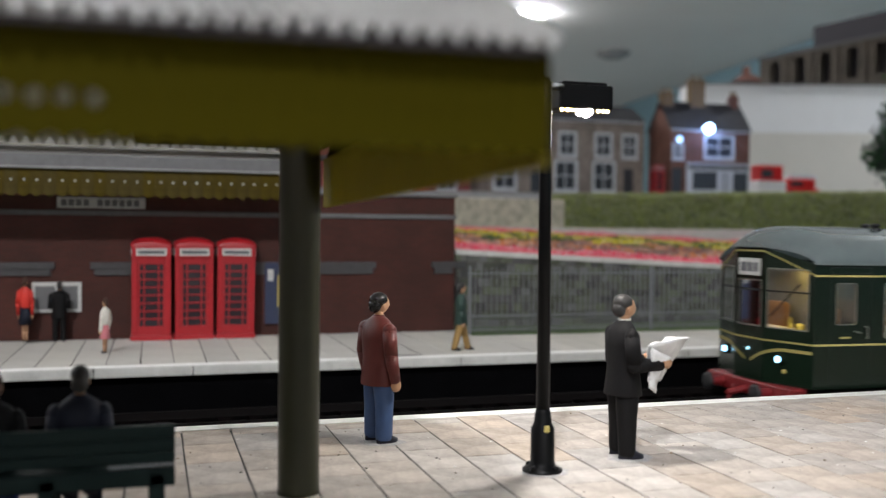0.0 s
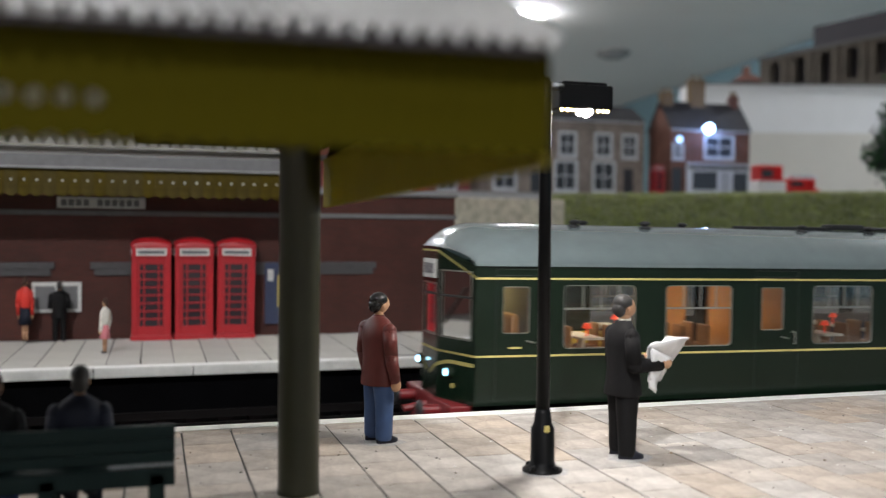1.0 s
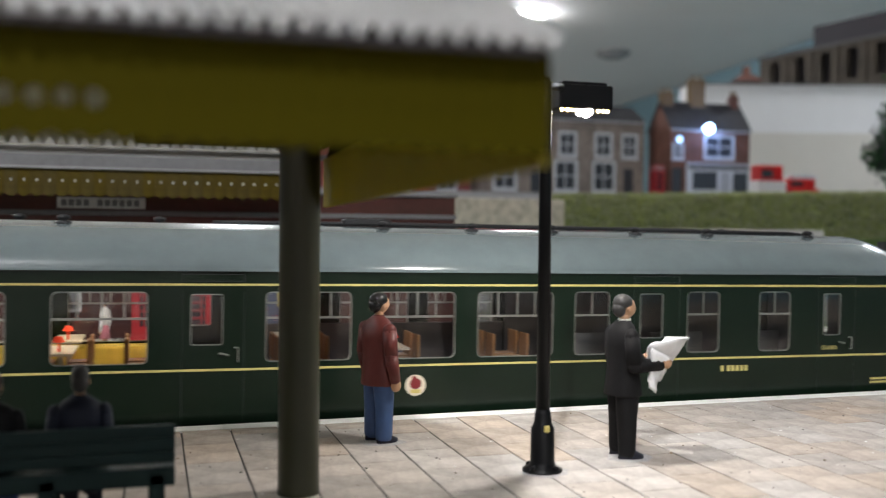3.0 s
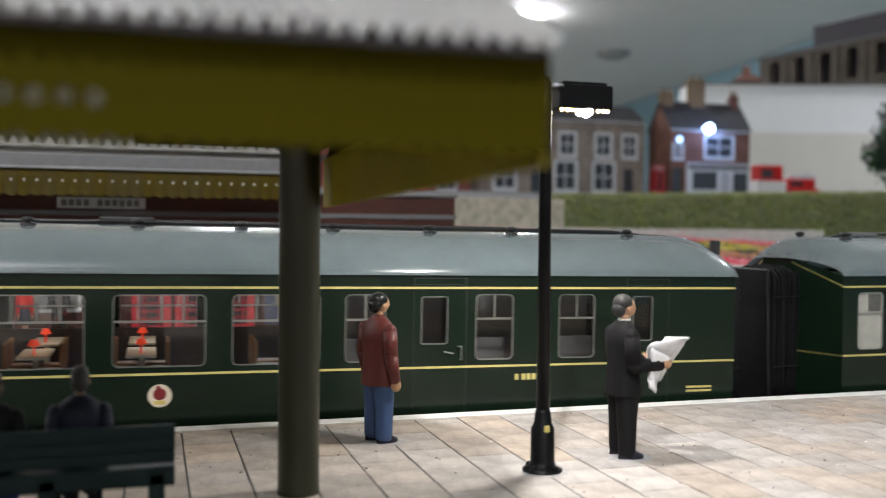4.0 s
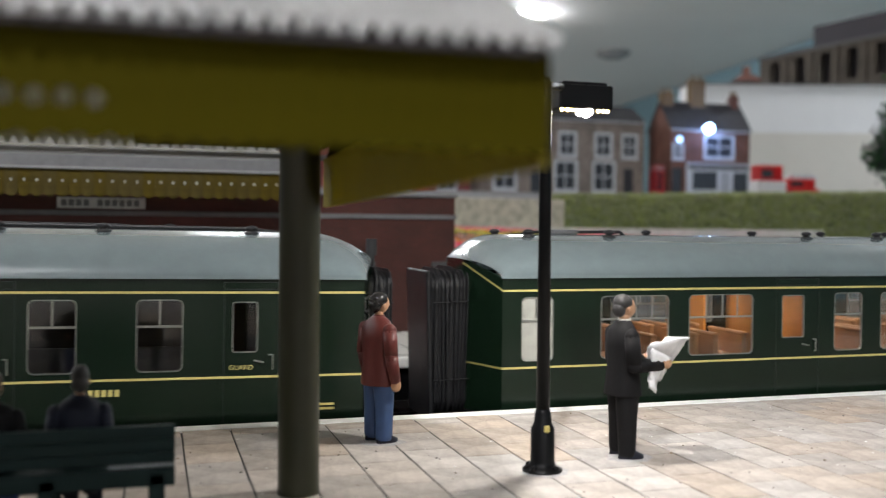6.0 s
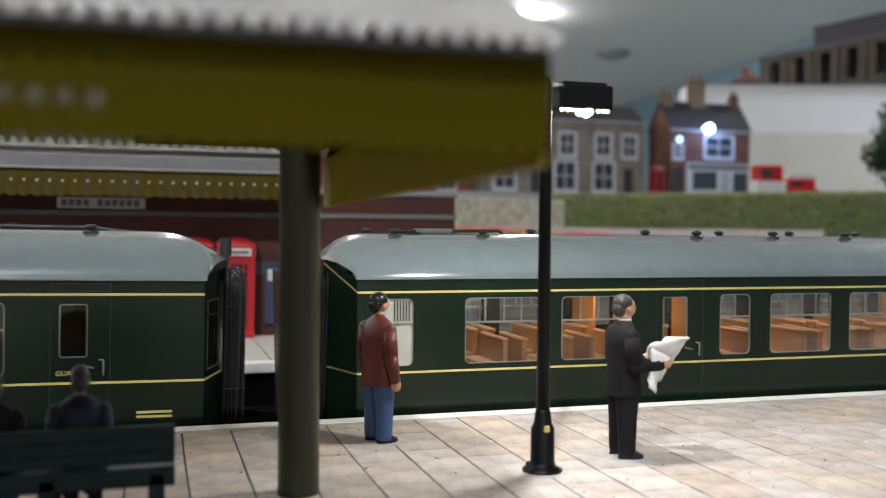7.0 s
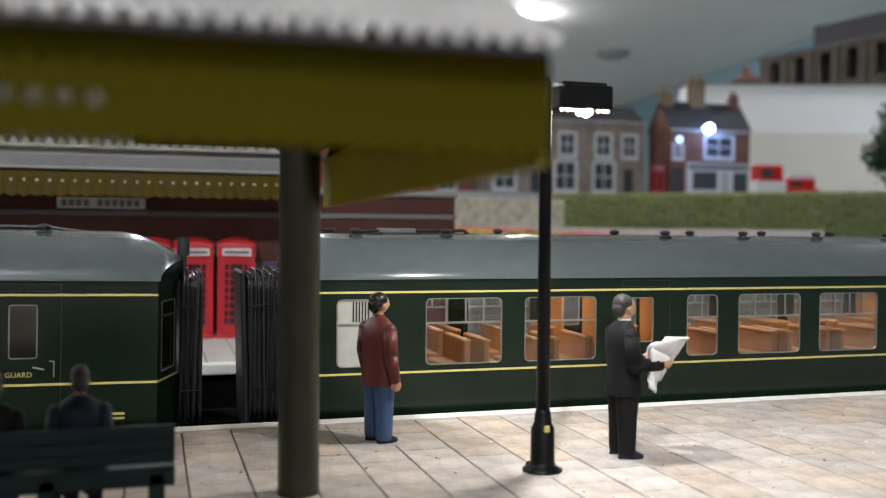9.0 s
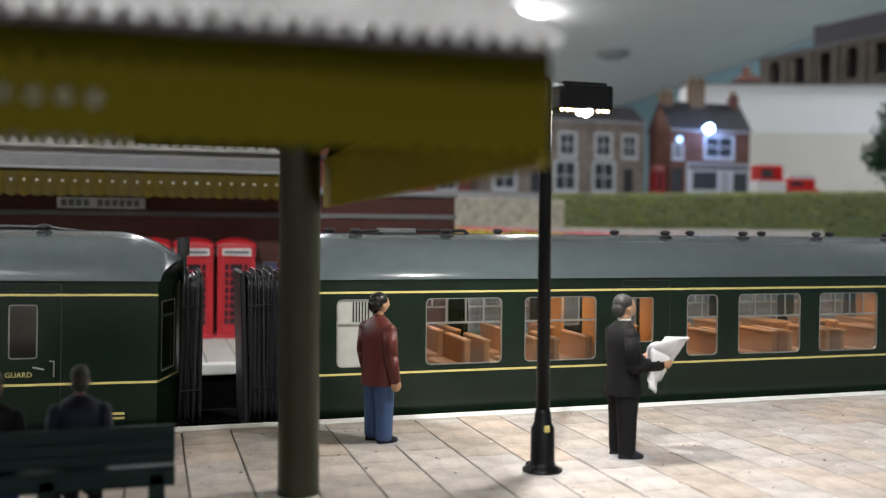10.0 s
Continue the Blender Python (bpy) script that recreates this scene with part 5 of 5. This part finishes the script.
TOWN = {
    "stone": brickwork("grey_stone_courses", (0.26, 0.22, 0.195), (0.32, 0.27, 0.235), (0.19, 0.165, 0.15), 7, 3.4, 0.3),
    "brick": brickwork("house_brown_brick", (0.20, 0.075, 0.05), (0.15, 0.055, 0.04), (0.16, 0.12, 0.10), 3, 1.1),
    "redbrick": brickwork("house_red_brick", (0.30, 0.06, 0.06), (0.24, 0.05, 0.05), (0.2, 0.12, 0.10), 3, 1.1),
    "slate": mat("slate_roof", (0.085, 0.085, 0.095), 0.7, var=0.25, scale=80, bump=0.3),
    "white": mat("white_window_paint", (0.62, 0.65, 0.70), 0.6, var=0.05),
    "pot": mat("buff_chimney", (0.20, 0.135, 0.075), 0.8, var=0.2),
    "dark": mat("dark_window", (0.06, 0.065, 0.075), 0.2),
    "curtain": mat("net_curtain", (0.40, 0.42, 0.46), 0.8),
    "door_red": mat("door_red_paint", (0.5, 0.03, 0.04), 0.4),
    "led": glow("house_blue_white_led", (0.30, 0.50, 1.0), 20),
    "led_small": glow("house_small_led", (0.35, 0.6, 1.0), 4),
}


def house(name, x0, x1, y, z0, eave, ridge, depth, wall, wins, chimneys, label, doors=()):
    """A terrace house; wins are (centre, base, width, height) on the street front."""
    h = thing(name, x0, y, z0, label, "house")
    L = x1 - x0
    bm = bmesh.new()
    holes = [(c - w / 2, c + w / 2, b2, b2 + hh) for c, b2, w, hh in wins] + [(c - w / 2, c + w / 2, 0.5, hh) for c, w, hh, m in doors]
    wall_cells(bm, [0, L], [0, eave], holes, lambda u, z: (u, 0, z), (0, 3, 0))
    part("front_wall", bm, TOWN[wall], h)
    bm = bmesh.new()
    box(bm, 0, 3.2, 0, 3, depth, eave)
    box(bm, L - 3, 3.2, 0, L, depth, eave)
    box(bm, 3, depth - 3, 0, L - 3, depth, eave)
    for xx in (0.0, L - 3.0):
        vs = [bm.verts.new(p) for p in ((xx, 0.3, eave), (xx, depth, eave), (xx, depth / 2, ridge - 1.5))]
        vs2 = [bm.verts.new((v.co.x + 3, v.co.y, v.co.z)) for v in vs]
        bm.faces.new(vs)
        bm.faces.new(vs2[::-1])
        for k in range(3):
            bm.faces.new((vs[k], vs[(k + 1) % 3], vs2[(k + 1) % 3], vs2[k]))
    part("side_wall", bm, TOWN[wall], h)
    bm = bmesh.new()
    for ya, za, yb, zb in ((-3, eave - 1, depth / 2, ridge), (depth / 2, ridge, depth + 3, eave - 1)):
        vs = [bm.verts.new(p) for p in ((-2, ya, za), (L + 2, ya, za), (L + 2, yb, zb), (-2, yb, zb))]
        bm.faces.new(vs)
    bmesh.ops.solidify(bm, geom=bm.faces[:], thickness=1.6)
    part("roof", bm, TOWN["slate"], h, "dark grey slate roof")
    part("gutter", boxed(-1, -3.6, eave - 2.2, L + 1, -2.4, eave - 0.8, bev=0.2), TOWN["white"], h)
    for c, b2, w, hh in wins:
        bm = bmesh.new()
        ring(bm, rounded_loop(c - w / 2 - 1.6, c + w / 2 + 1.6, b2 - 1.6, b2 + hh + 1.6, 0.05, 1), rounded_loop(c - w / 2 + 1.2, c + w / 2 - 1.2, b2 + 1.2, b2 + hh - 1.2, 0.05, 1), lambda u, z: (u, -0.8, z), (0, 2.4, 0))
        box(bm, c - w / 2, 0.2, b2 + hh * 0.5 - 0.6, c + w / 2, 1.2, b2 + hh * 0.5 + 0.6)
        box(bm, c - 0.5, 0.2, b2, c + 0.5, 1.2, b2 + hh)
        wd = part("window", bm, TOWN["white"], h, "white sash window")
        part("pane", boxed(c - w / 2, 2.0, b2, c + w / 2, 2.4, b2 + hh), TOWN["dark"], wd)
        part("sill", boxed(c - w / 2 - 2.2, -2.0, b2 - 2.8, c + w / 2 + 2.2, 0.4, b2 - 1.4, bev=0.2), TOWN["white"], wd)
        part("curtain", boxed(c - w / 2 + 0.8, 2.8, b2, c - w / 4, 3.2, b2 + hh), TOWN["curtain"], wd)
    for c, w, hh, m in doors:
        part("door", boxed(c - w / 2, 1.0, 0.4, c + w / 2, 2.0, hh, bev=0.2), TOWN[m], h)
    for cx, cy, w, zt in chimneys:
        bm = bmesh.new()
        box(bm, cx - w / 2, cy - 5, eave, cx + w / 2, cy + 5, zt, bev=0.3)
        box(bm, cx - w / 2 - 1, cy - 6, zt - 5, cx + w / 2 + 1, cy + 6, zt - 3)
        ch = part("chimney", bm, TOWN["pot"] if w > 14 else TOWN[wall], h, "brick chimney stack")
        for k in (-0.25, 0.25):
            bm = bmesh.new()
            lathe(bm, [(1.8, zt), (1.4, zt + 6)], 10, cx + w * k, cy)
            part("chimney_pot", bm, TOWN["pot"], ch)
    return h


Z0 = 78
house("stone_terrace_house", 360, 556, 1000, Z0, 86, 108, 70, "stone",
      [(97, 44, 20, 26), (143, 44, 20, 26), (177, 44, 18, 26), (22, 44, 20, 26), (55, 44, 20, 26), (95, 4, 27, 33), (144, 4, 27, 33), (20, 4, 26, 30)], [(160, 35, 12, 124), (84, 35, 12, 122)],
      "grey stone terraced house with white sash windows", [(176, 13, 30, "dark"), (58, 13, 30, "dark")])
bh = house("brick_shop_house", 571, 677, 965, Z0, 76, 111, 50, "brick",
           [(9.5, 42, 12, 16), (64.5, 44, 38, 25)], [(48, 25, 19, 138), (8, 25, 15, 121), (99, 25, 9, 121)],
           "brown brick corner house with shopfront and slate roof", [(9, 14, 31, "dark")])
sf = part("shopfront", boxed(20, -3.0, 0, 105, -0.2, 37, bev=0.3), TOWN["white"], bh, "pale painted shopfront")
part("shop_window", boxed(28, -3.6, 6, 60, -2.8, 27), TOWN["dark"], sf)
part("shop_window", boxed(82, -3.6, 4, 101, -2.8, 27), TOWN["dark"], sf)
part("shop_door", boxed(65, -3.6, 1, 77, -2.8, 27), TOWN["curtain"], sf)
part("fascia_board", boxed(22, -3.8, 29.5, 103, -2.9, 35, bev=0.2), M["greystone"], sf)
for x, z, r, m, lb in ((44.8, 76.5, 6.0, "led", "bright bluish white lamp"), (6.2, 63.0, 3.4, "led_small", "small blue lamp")):
    bm = bmesh.new()
    blob(bm, x, -9, z, r, r, r, 2)
    lm = part("wall_lamp", bm, TOWN[m], bh, lb, smooth=True)
    bm = bmesh.new()
    tube(bm, (x, 0, z), (x, -9, z), 0.6)
    part("lamp_arm", bm, M["black"], lm)
led = bpy.data.lights.new("house_led", "POINT")
led.energy, led.color, led.shadow_soft_size = 0.06, (0.35, 0.5, 1.0), 0.004
lo2 = new("house_led", led)
lo2.matrix_world = pose((571 + 44.8) * K, (965 - 18) * K, (Z0 + 76.5) * K)
tagged(lo2, "bluish white lamp on the brick house", "light")
house("red_terrace_house", 250, 352, 1040, Z0, 74, 100, 70, "redbrick", [(18, 4, 22, 26), (74, 4, 22, 30), (18, 42, 20, 24), (74, 42, 20, 24)], [(8, 35, 12, 112)], "red brick terraced house with white windows", [(44, 13, 30, "door_red")])
house("red_terrace_house", 140, 248, 1040, Z0, 74, 100, 70, "redbrick", [(20, 4, 22, 26), (78, 4, 22, 26), (20, 42, 20, 24), (78, 42, 20, 24)], [(8, 35, 12, 112)], "red brick terraced house with white windows", [(48, 13, 30, "door_red")])
copy_thing(pb, pose(556 * K, 968 * K, (Z0 - 0.4) * K))

# plain pale building and long arcaded building behind it
wb = thing("white_warehouse", 866, 1408, Z0 - 1, "large plain off-white windowless building", "building", rz=-17.1)
part("lower_wall", boxed(0, 0, 0, 718, 60, 127), mat("off_white_card", (0.60, 0.59, 0.54), 0.85, var=0.05, scale=8), wb)
part("upper_wall", boxed(0, 1.5, 127, 718, 59, 208), mat("white_card", (0.72, 0.74, 0.75), 0.85, var=0.05, scale=8), wb)
part("roof_edge", boxed(-3, -2, 208, 721, 62, 210.5), M["greystone"], wb)

ar = thing("arcaded_stone_building", 1163, 1940, 0, "long weathered stone building with round-arched openings", "building", rz=-79.4)
bm = bmesh.new()
wall_cells(bm, [252, 652], [70, 396], [(32 + i * 62, 58 + i * 62, 326, 384) for i in range(4, 10)], lambda u, z: (u, 0, z), (0, 14, 0))
aw = part("wall", bm, mat("weathered_sandstone", (0.095, 0.08, 0.065), 0.9, var=0.35, scale=25, bump=0.3), ar)
part("back_wall", boxed(256, 30, 70, 652, 40, 394), M["eave"], ar)
part("cornice", boxed(250, -5, 392, 656, 2, 398, bev=1), M["greystone"], ar)
bm = bmesh.new()
vs = [bm.verts.new(p) for p in ((250, -4, 397), (656, -4, 397), (656, 60, 415), (250, 60, 415))]
bm.faces.new(vs)
bmesh.ops.solidify(bm, geom=bm.faces[:], thickness=3)
part("roof", bm, TOWN["slate"], ar)
for i in range(4, 10):
    bm = bmesh.new()
    c = 45 + i * 62
    outer = [(c - 15.5, 384.5), (c - 15.5, 368)] + [(c - 15.5 * math.cos(radians(a)), 368 + 15.5 * math.sin(radians(a))) for a in range(20, 180, 20)] + [(c + 15.5, 368), (c + 15.5, 384.5)]
    vs = [bm.verts.new((u, 1.0, z)) for u, z in outer]
    bm.faces.new(vs)
    bmesh.ops.solidify(bm, geom=bm.faces[:], thickness=2)
    part("arch_head", bm, aw.data.materials[0], ar)
    part("pilaster", boxed(c + 26, -4, 312, c + 34, 0.5, 392, bev=0.6), aw.data.materials[0], ar)
part("dome_block", boxed(380, 8, 400, 560, 60, 440, bev=3), M["eave"], ar, "dark raised roof block")


ro = thing("brown_rooftop_block", 1212, 1780, Z0, "dark brown hipped rooftop behind the pale building", "building", rz=-17)
part("wall", boxed(0, 0, 0, 62, 60, 286), M["eave"], ro)
bm = bmesh.new()
base = [bm.verts.new(p) for p in ((-4, -4, 286), (66, -4, 286), (66, 64, 286), (-4, 64, 286))]
top = [bm.verts.new(p) for p in ((20, 28, 306), (44, 28, 306))]
for ids in ((base[0], base[1], top[1], top[0]), (base[1], base[2], top[1]), (base[2], base[3], top[0], top[1]), (base[3], base[0], top[0]), base[::-1]):
    bm.faces.new(ids)
bmesh.ops.recalc_face_normals(bm, faces=bm.faces)
part("roof", bm, TOWN["brick"], ro, "dull brown hipped roof")
part("chimney", boxed(24, 20, 298, 38, 36, 322, bev=1), TOWN["brick"], ro)

# vehicles in the street
def vehicle(name, x, y, L, H, body, lower, label, rz=0):
    v = thing(name, x, y, Z0 - 0.4, label, "vehicle", rz=rz)
    w = 22
    bm = bmesh.new()
    box(bm, 0, 0, 4, L, w, H * 0.52, bev=1.2)
    part("lower_body", bm, lower, v, smooth=False)
    bm = bmesh.new()
    box(bm, L * 0.04, 1, H * 0.5, L * 0.9, w - 1, H, bev=1.8)
    cab = part("upper_body", bm, body, v)
    part("window_band", boxed(L * 0.1, 0.6, H * 0.62, L * 0.5, 1.4, H * 0.86), TOWN["dark"], cab)
    for wx in (L * 0.2, L * 0.78):
        for wy in (0.4, w - 2.6):
            bm = bmesh.new()
            tube(bm, (wx, wy, 4.2), (wx, wy + 2.4, 4.2), 4.2, 18)
            wh = part("wheel", bm, M["black"], v)
            bm = bmesh.new()
            tube(bm, (wx, wy - 0.2, 4.2), (wx, wy + 0.4, 4.2), 2.2, 14)
            part("hub", bm, M["alu"], wh)
    return v


RED = mat("vehicle_red_paint", (0.62, 0.02, 0.02), 0.3)
vehicle("delivery_van", 716, 1000, 40, 41, RED, mat("vehicle_white_paint", (0.75, 0.75, 0.75), 0.35), "red and white delivery van parked in the street")
fv = vehicle("fire_engine", 759, 1000, 46, 25, RED, RED, "red fire engine with white ladder on top")
part("ladder", boxed(8, 3, 24.5, 44, 12, 30, bev=0.6), TOWN["white"], fv, "white ladder")

# tree at the end of the hedge
tr = thing("leafy_tree", 866, 905, 60, "dark green leafy model tree above the hedge", "tree")
bm = bmesh.new()
loft(bm, [(0, 0, 0, 6, 6), (1, 0, 40, 4.5, 4.5), (0, 1, 80, 3, 3), (2, 0, 130, 1, 1)], 0, 10)
rng = random.Random(9)
for k in range(9):
    a = k * 2.4
    z = 40 + k * 9
    tube(bm, (0, 0, z), (34 * math.cos(a), 34 * math.sin(a), z + 26), 2.0, 6, 0.5)
part("trunk", bm, mat("tree_bark", (0.07, 0.05, 0.035), 0.95, bump=0.5), tr)
bm = bmesh.new()
for k in range(40):
    a, zz = rng.uniform(0, 6.28), rng.uniform(28, 172)
    rr = 58 * math.sin(math.pi * min(1, max(0.08, (zz - 12) / 175))) ** 0.7 * rng.uniform(0.55, 1.0)
    c = Vector((rr * math.cos(a), rr * math.sin(a), zz))
    for _ in range(95):
        d = Vector((rng.gauss(0, 1), rng.gauss(0, 1), rng.gauss(0, 0.8)))
        bmesh_tetra(bm, c + d * 7.5, rng.uniform(1.6, 3.4), rng)
part("crown", bm, mat("tree_leaves", (0.035, 0.075, 0.035), 0.9, var=0.4, scale=60, rnd=0.4), tr)["kind"] = "stuff"

# grit and dust on the platform
bm = bmesh.new()
rng = random.Random(21)
for _ in range(240):
    x, y = rng.uniform(0, 170), rng.uniform(100, 165)
    r = rng.choice((0.06, 0.08, 0.1, 0.12, 0.18))
    blob(bm, x, y, 0.02, r * rng.uniform(0.7, 1.6), r, r * 0.6, 1)
part("grit", bm, mat("grit_dark_and_pale", (0.10, 0.08, 0.06), 0.9, rnd=0.6), near, "scattered dark grit")["kind"] = "stuff"
bm = bmesh.new()
for _ in range(60):
    x, y = rng.uniform(0, 170), rng.uniform(100, 165)
    r = rng.uniform(0.08, 0.2)
    blob(bm, x, y, 0.02, r * rng.uniform(0.7, 2.4), r, r * 0.5, 1)
part("paper_scraps", bm, M["white_edge"], near, "tiny pale specks")["kind"] = "stuff"

# ---- paving slabs ----
def paving(parent, x_off, y_edge, tx, ty, x_lim, y_lim, z_top, material, near_x, seed, stagger=True):
    rng = random.Random(seed)
    shapes = []
    for k in range(6):
        bm = bmesh.new()
        j = [rng.uniform(-0.05, 0.05) for _ in range(4)]
        h = 0.10
        b0 = [(-tx / 2 + 0.16 + j[0], -ty / 2 + 0.11), (tx / 2 - 0.16 + j[1], -ty / 2 + 0.11), (tx / 2 - 0.16 + j[2], ty / 2 - 0.11), (-tx / 2 + 0.16 + j[3], ty / 2 - 0.11)]
        lo = [bm.verts.new((x, y, -0.2)) for x, y in b0]
        hi = [bm.verts.new((x, y, h - 0.06)) for x, y in b0]
        tp = [bm.verts.new((x * 0.985, y * 0.985, h)) for x, y in b0]
        for a, b2 in ((lo, hi), (hi, tp)):
            for i in range(4):
                bm.faces.new((a[i], a[(i + 1) % 4], b2[(i + 1) % 4], b2[i]))
        bm.faces.new(tp)
        ob = part("paving_slab", bm, material, parent)
        shapes.append(ob.data)
        bpy.data.objects.remove(ob)
    rest = []
    i = math.floor((x_lim[0] - x_off) / tx)
    while x_off + i * tx < x_lim[1]:
        shift = (ty / 2 if i % 2 and stagger else 0.0)
        y = y_edge - ty / 2 - shift
        if shift:
            rest.append((x_off + (i + 0.5) * tx, y_edge - ty / 4, 0.5))
        while y > y_lim:
            rest.append((x_off + (i + 0.5) * tx, y, 1.0))
            y -= ty
        i += 1
    count = 0
    joined = bmesh.new()
    for x, y, f in rest:
        m = pose(x * K, y * K, (z_top - 0.1 + rng.uniform(-0.03, 0.03)) * K, rng.uniform(-0.25, 0.25), rng.uniform(-0.25, 0.25), rng.uniform(-0.25, 0.25)) @ Matrix.Diagonal((1, f, 1, 1))
        me = shapes[rng.randrange(6)]
        if near_x[0] < x < near_x[1] and y > near_x[2] and count < 300:
            ob = new("paving_slab", me)
            ob.parent = parent
            ob.matrix_basis = m
            count += 1
        else:
            tmp = [joined.verts.new((m @ v.co) / K) for v in me.vertices]
            for p in me.polygons:
                joined.faces.new([tmp[v] for v in p.vertices])
    part("outer_slabs", joined, material, parent)["kind"] = "stuff"


paving(near, 4.6, 168.0, 8.24, 12.35, (-60, 330), 84, 0.0, M["slab"], (-30, 170, 95), 11)
paving(far, -3.4, 332.6, 8.9, 63.8, (-120, 330), 270, -2.5, M["slab_grey"], (-60, 200, 268), 12, stagger=False)


# ---- motion of the train ----
def motions():
    rows = [(0.0, 139.2), (0.5, 97.5), (1.0, 60.2), (1.5, 25.6), (2.0, -5.7), (2.5, -34.1), (3.25, -71.8), (4.0, -106.2), (4.5, -128.0), (5.0, -149.6), (5.5, -169.0), (6.15, -191.8), (6.8, -211.9), (7.0, -216.4), (7.2, -219.9), (7.5, -223.4), (8.0, -224.4), (10.0, -224.4)]
    walk(car1, [(t, pose(x * K, YS * K, 2.5 * K, 0, 0.636, 0)) for t, x in rows])
    walk(car2, [(t, pose((x + CAR2) * K, YS * K, 0)) for t, x in rows])


motions()
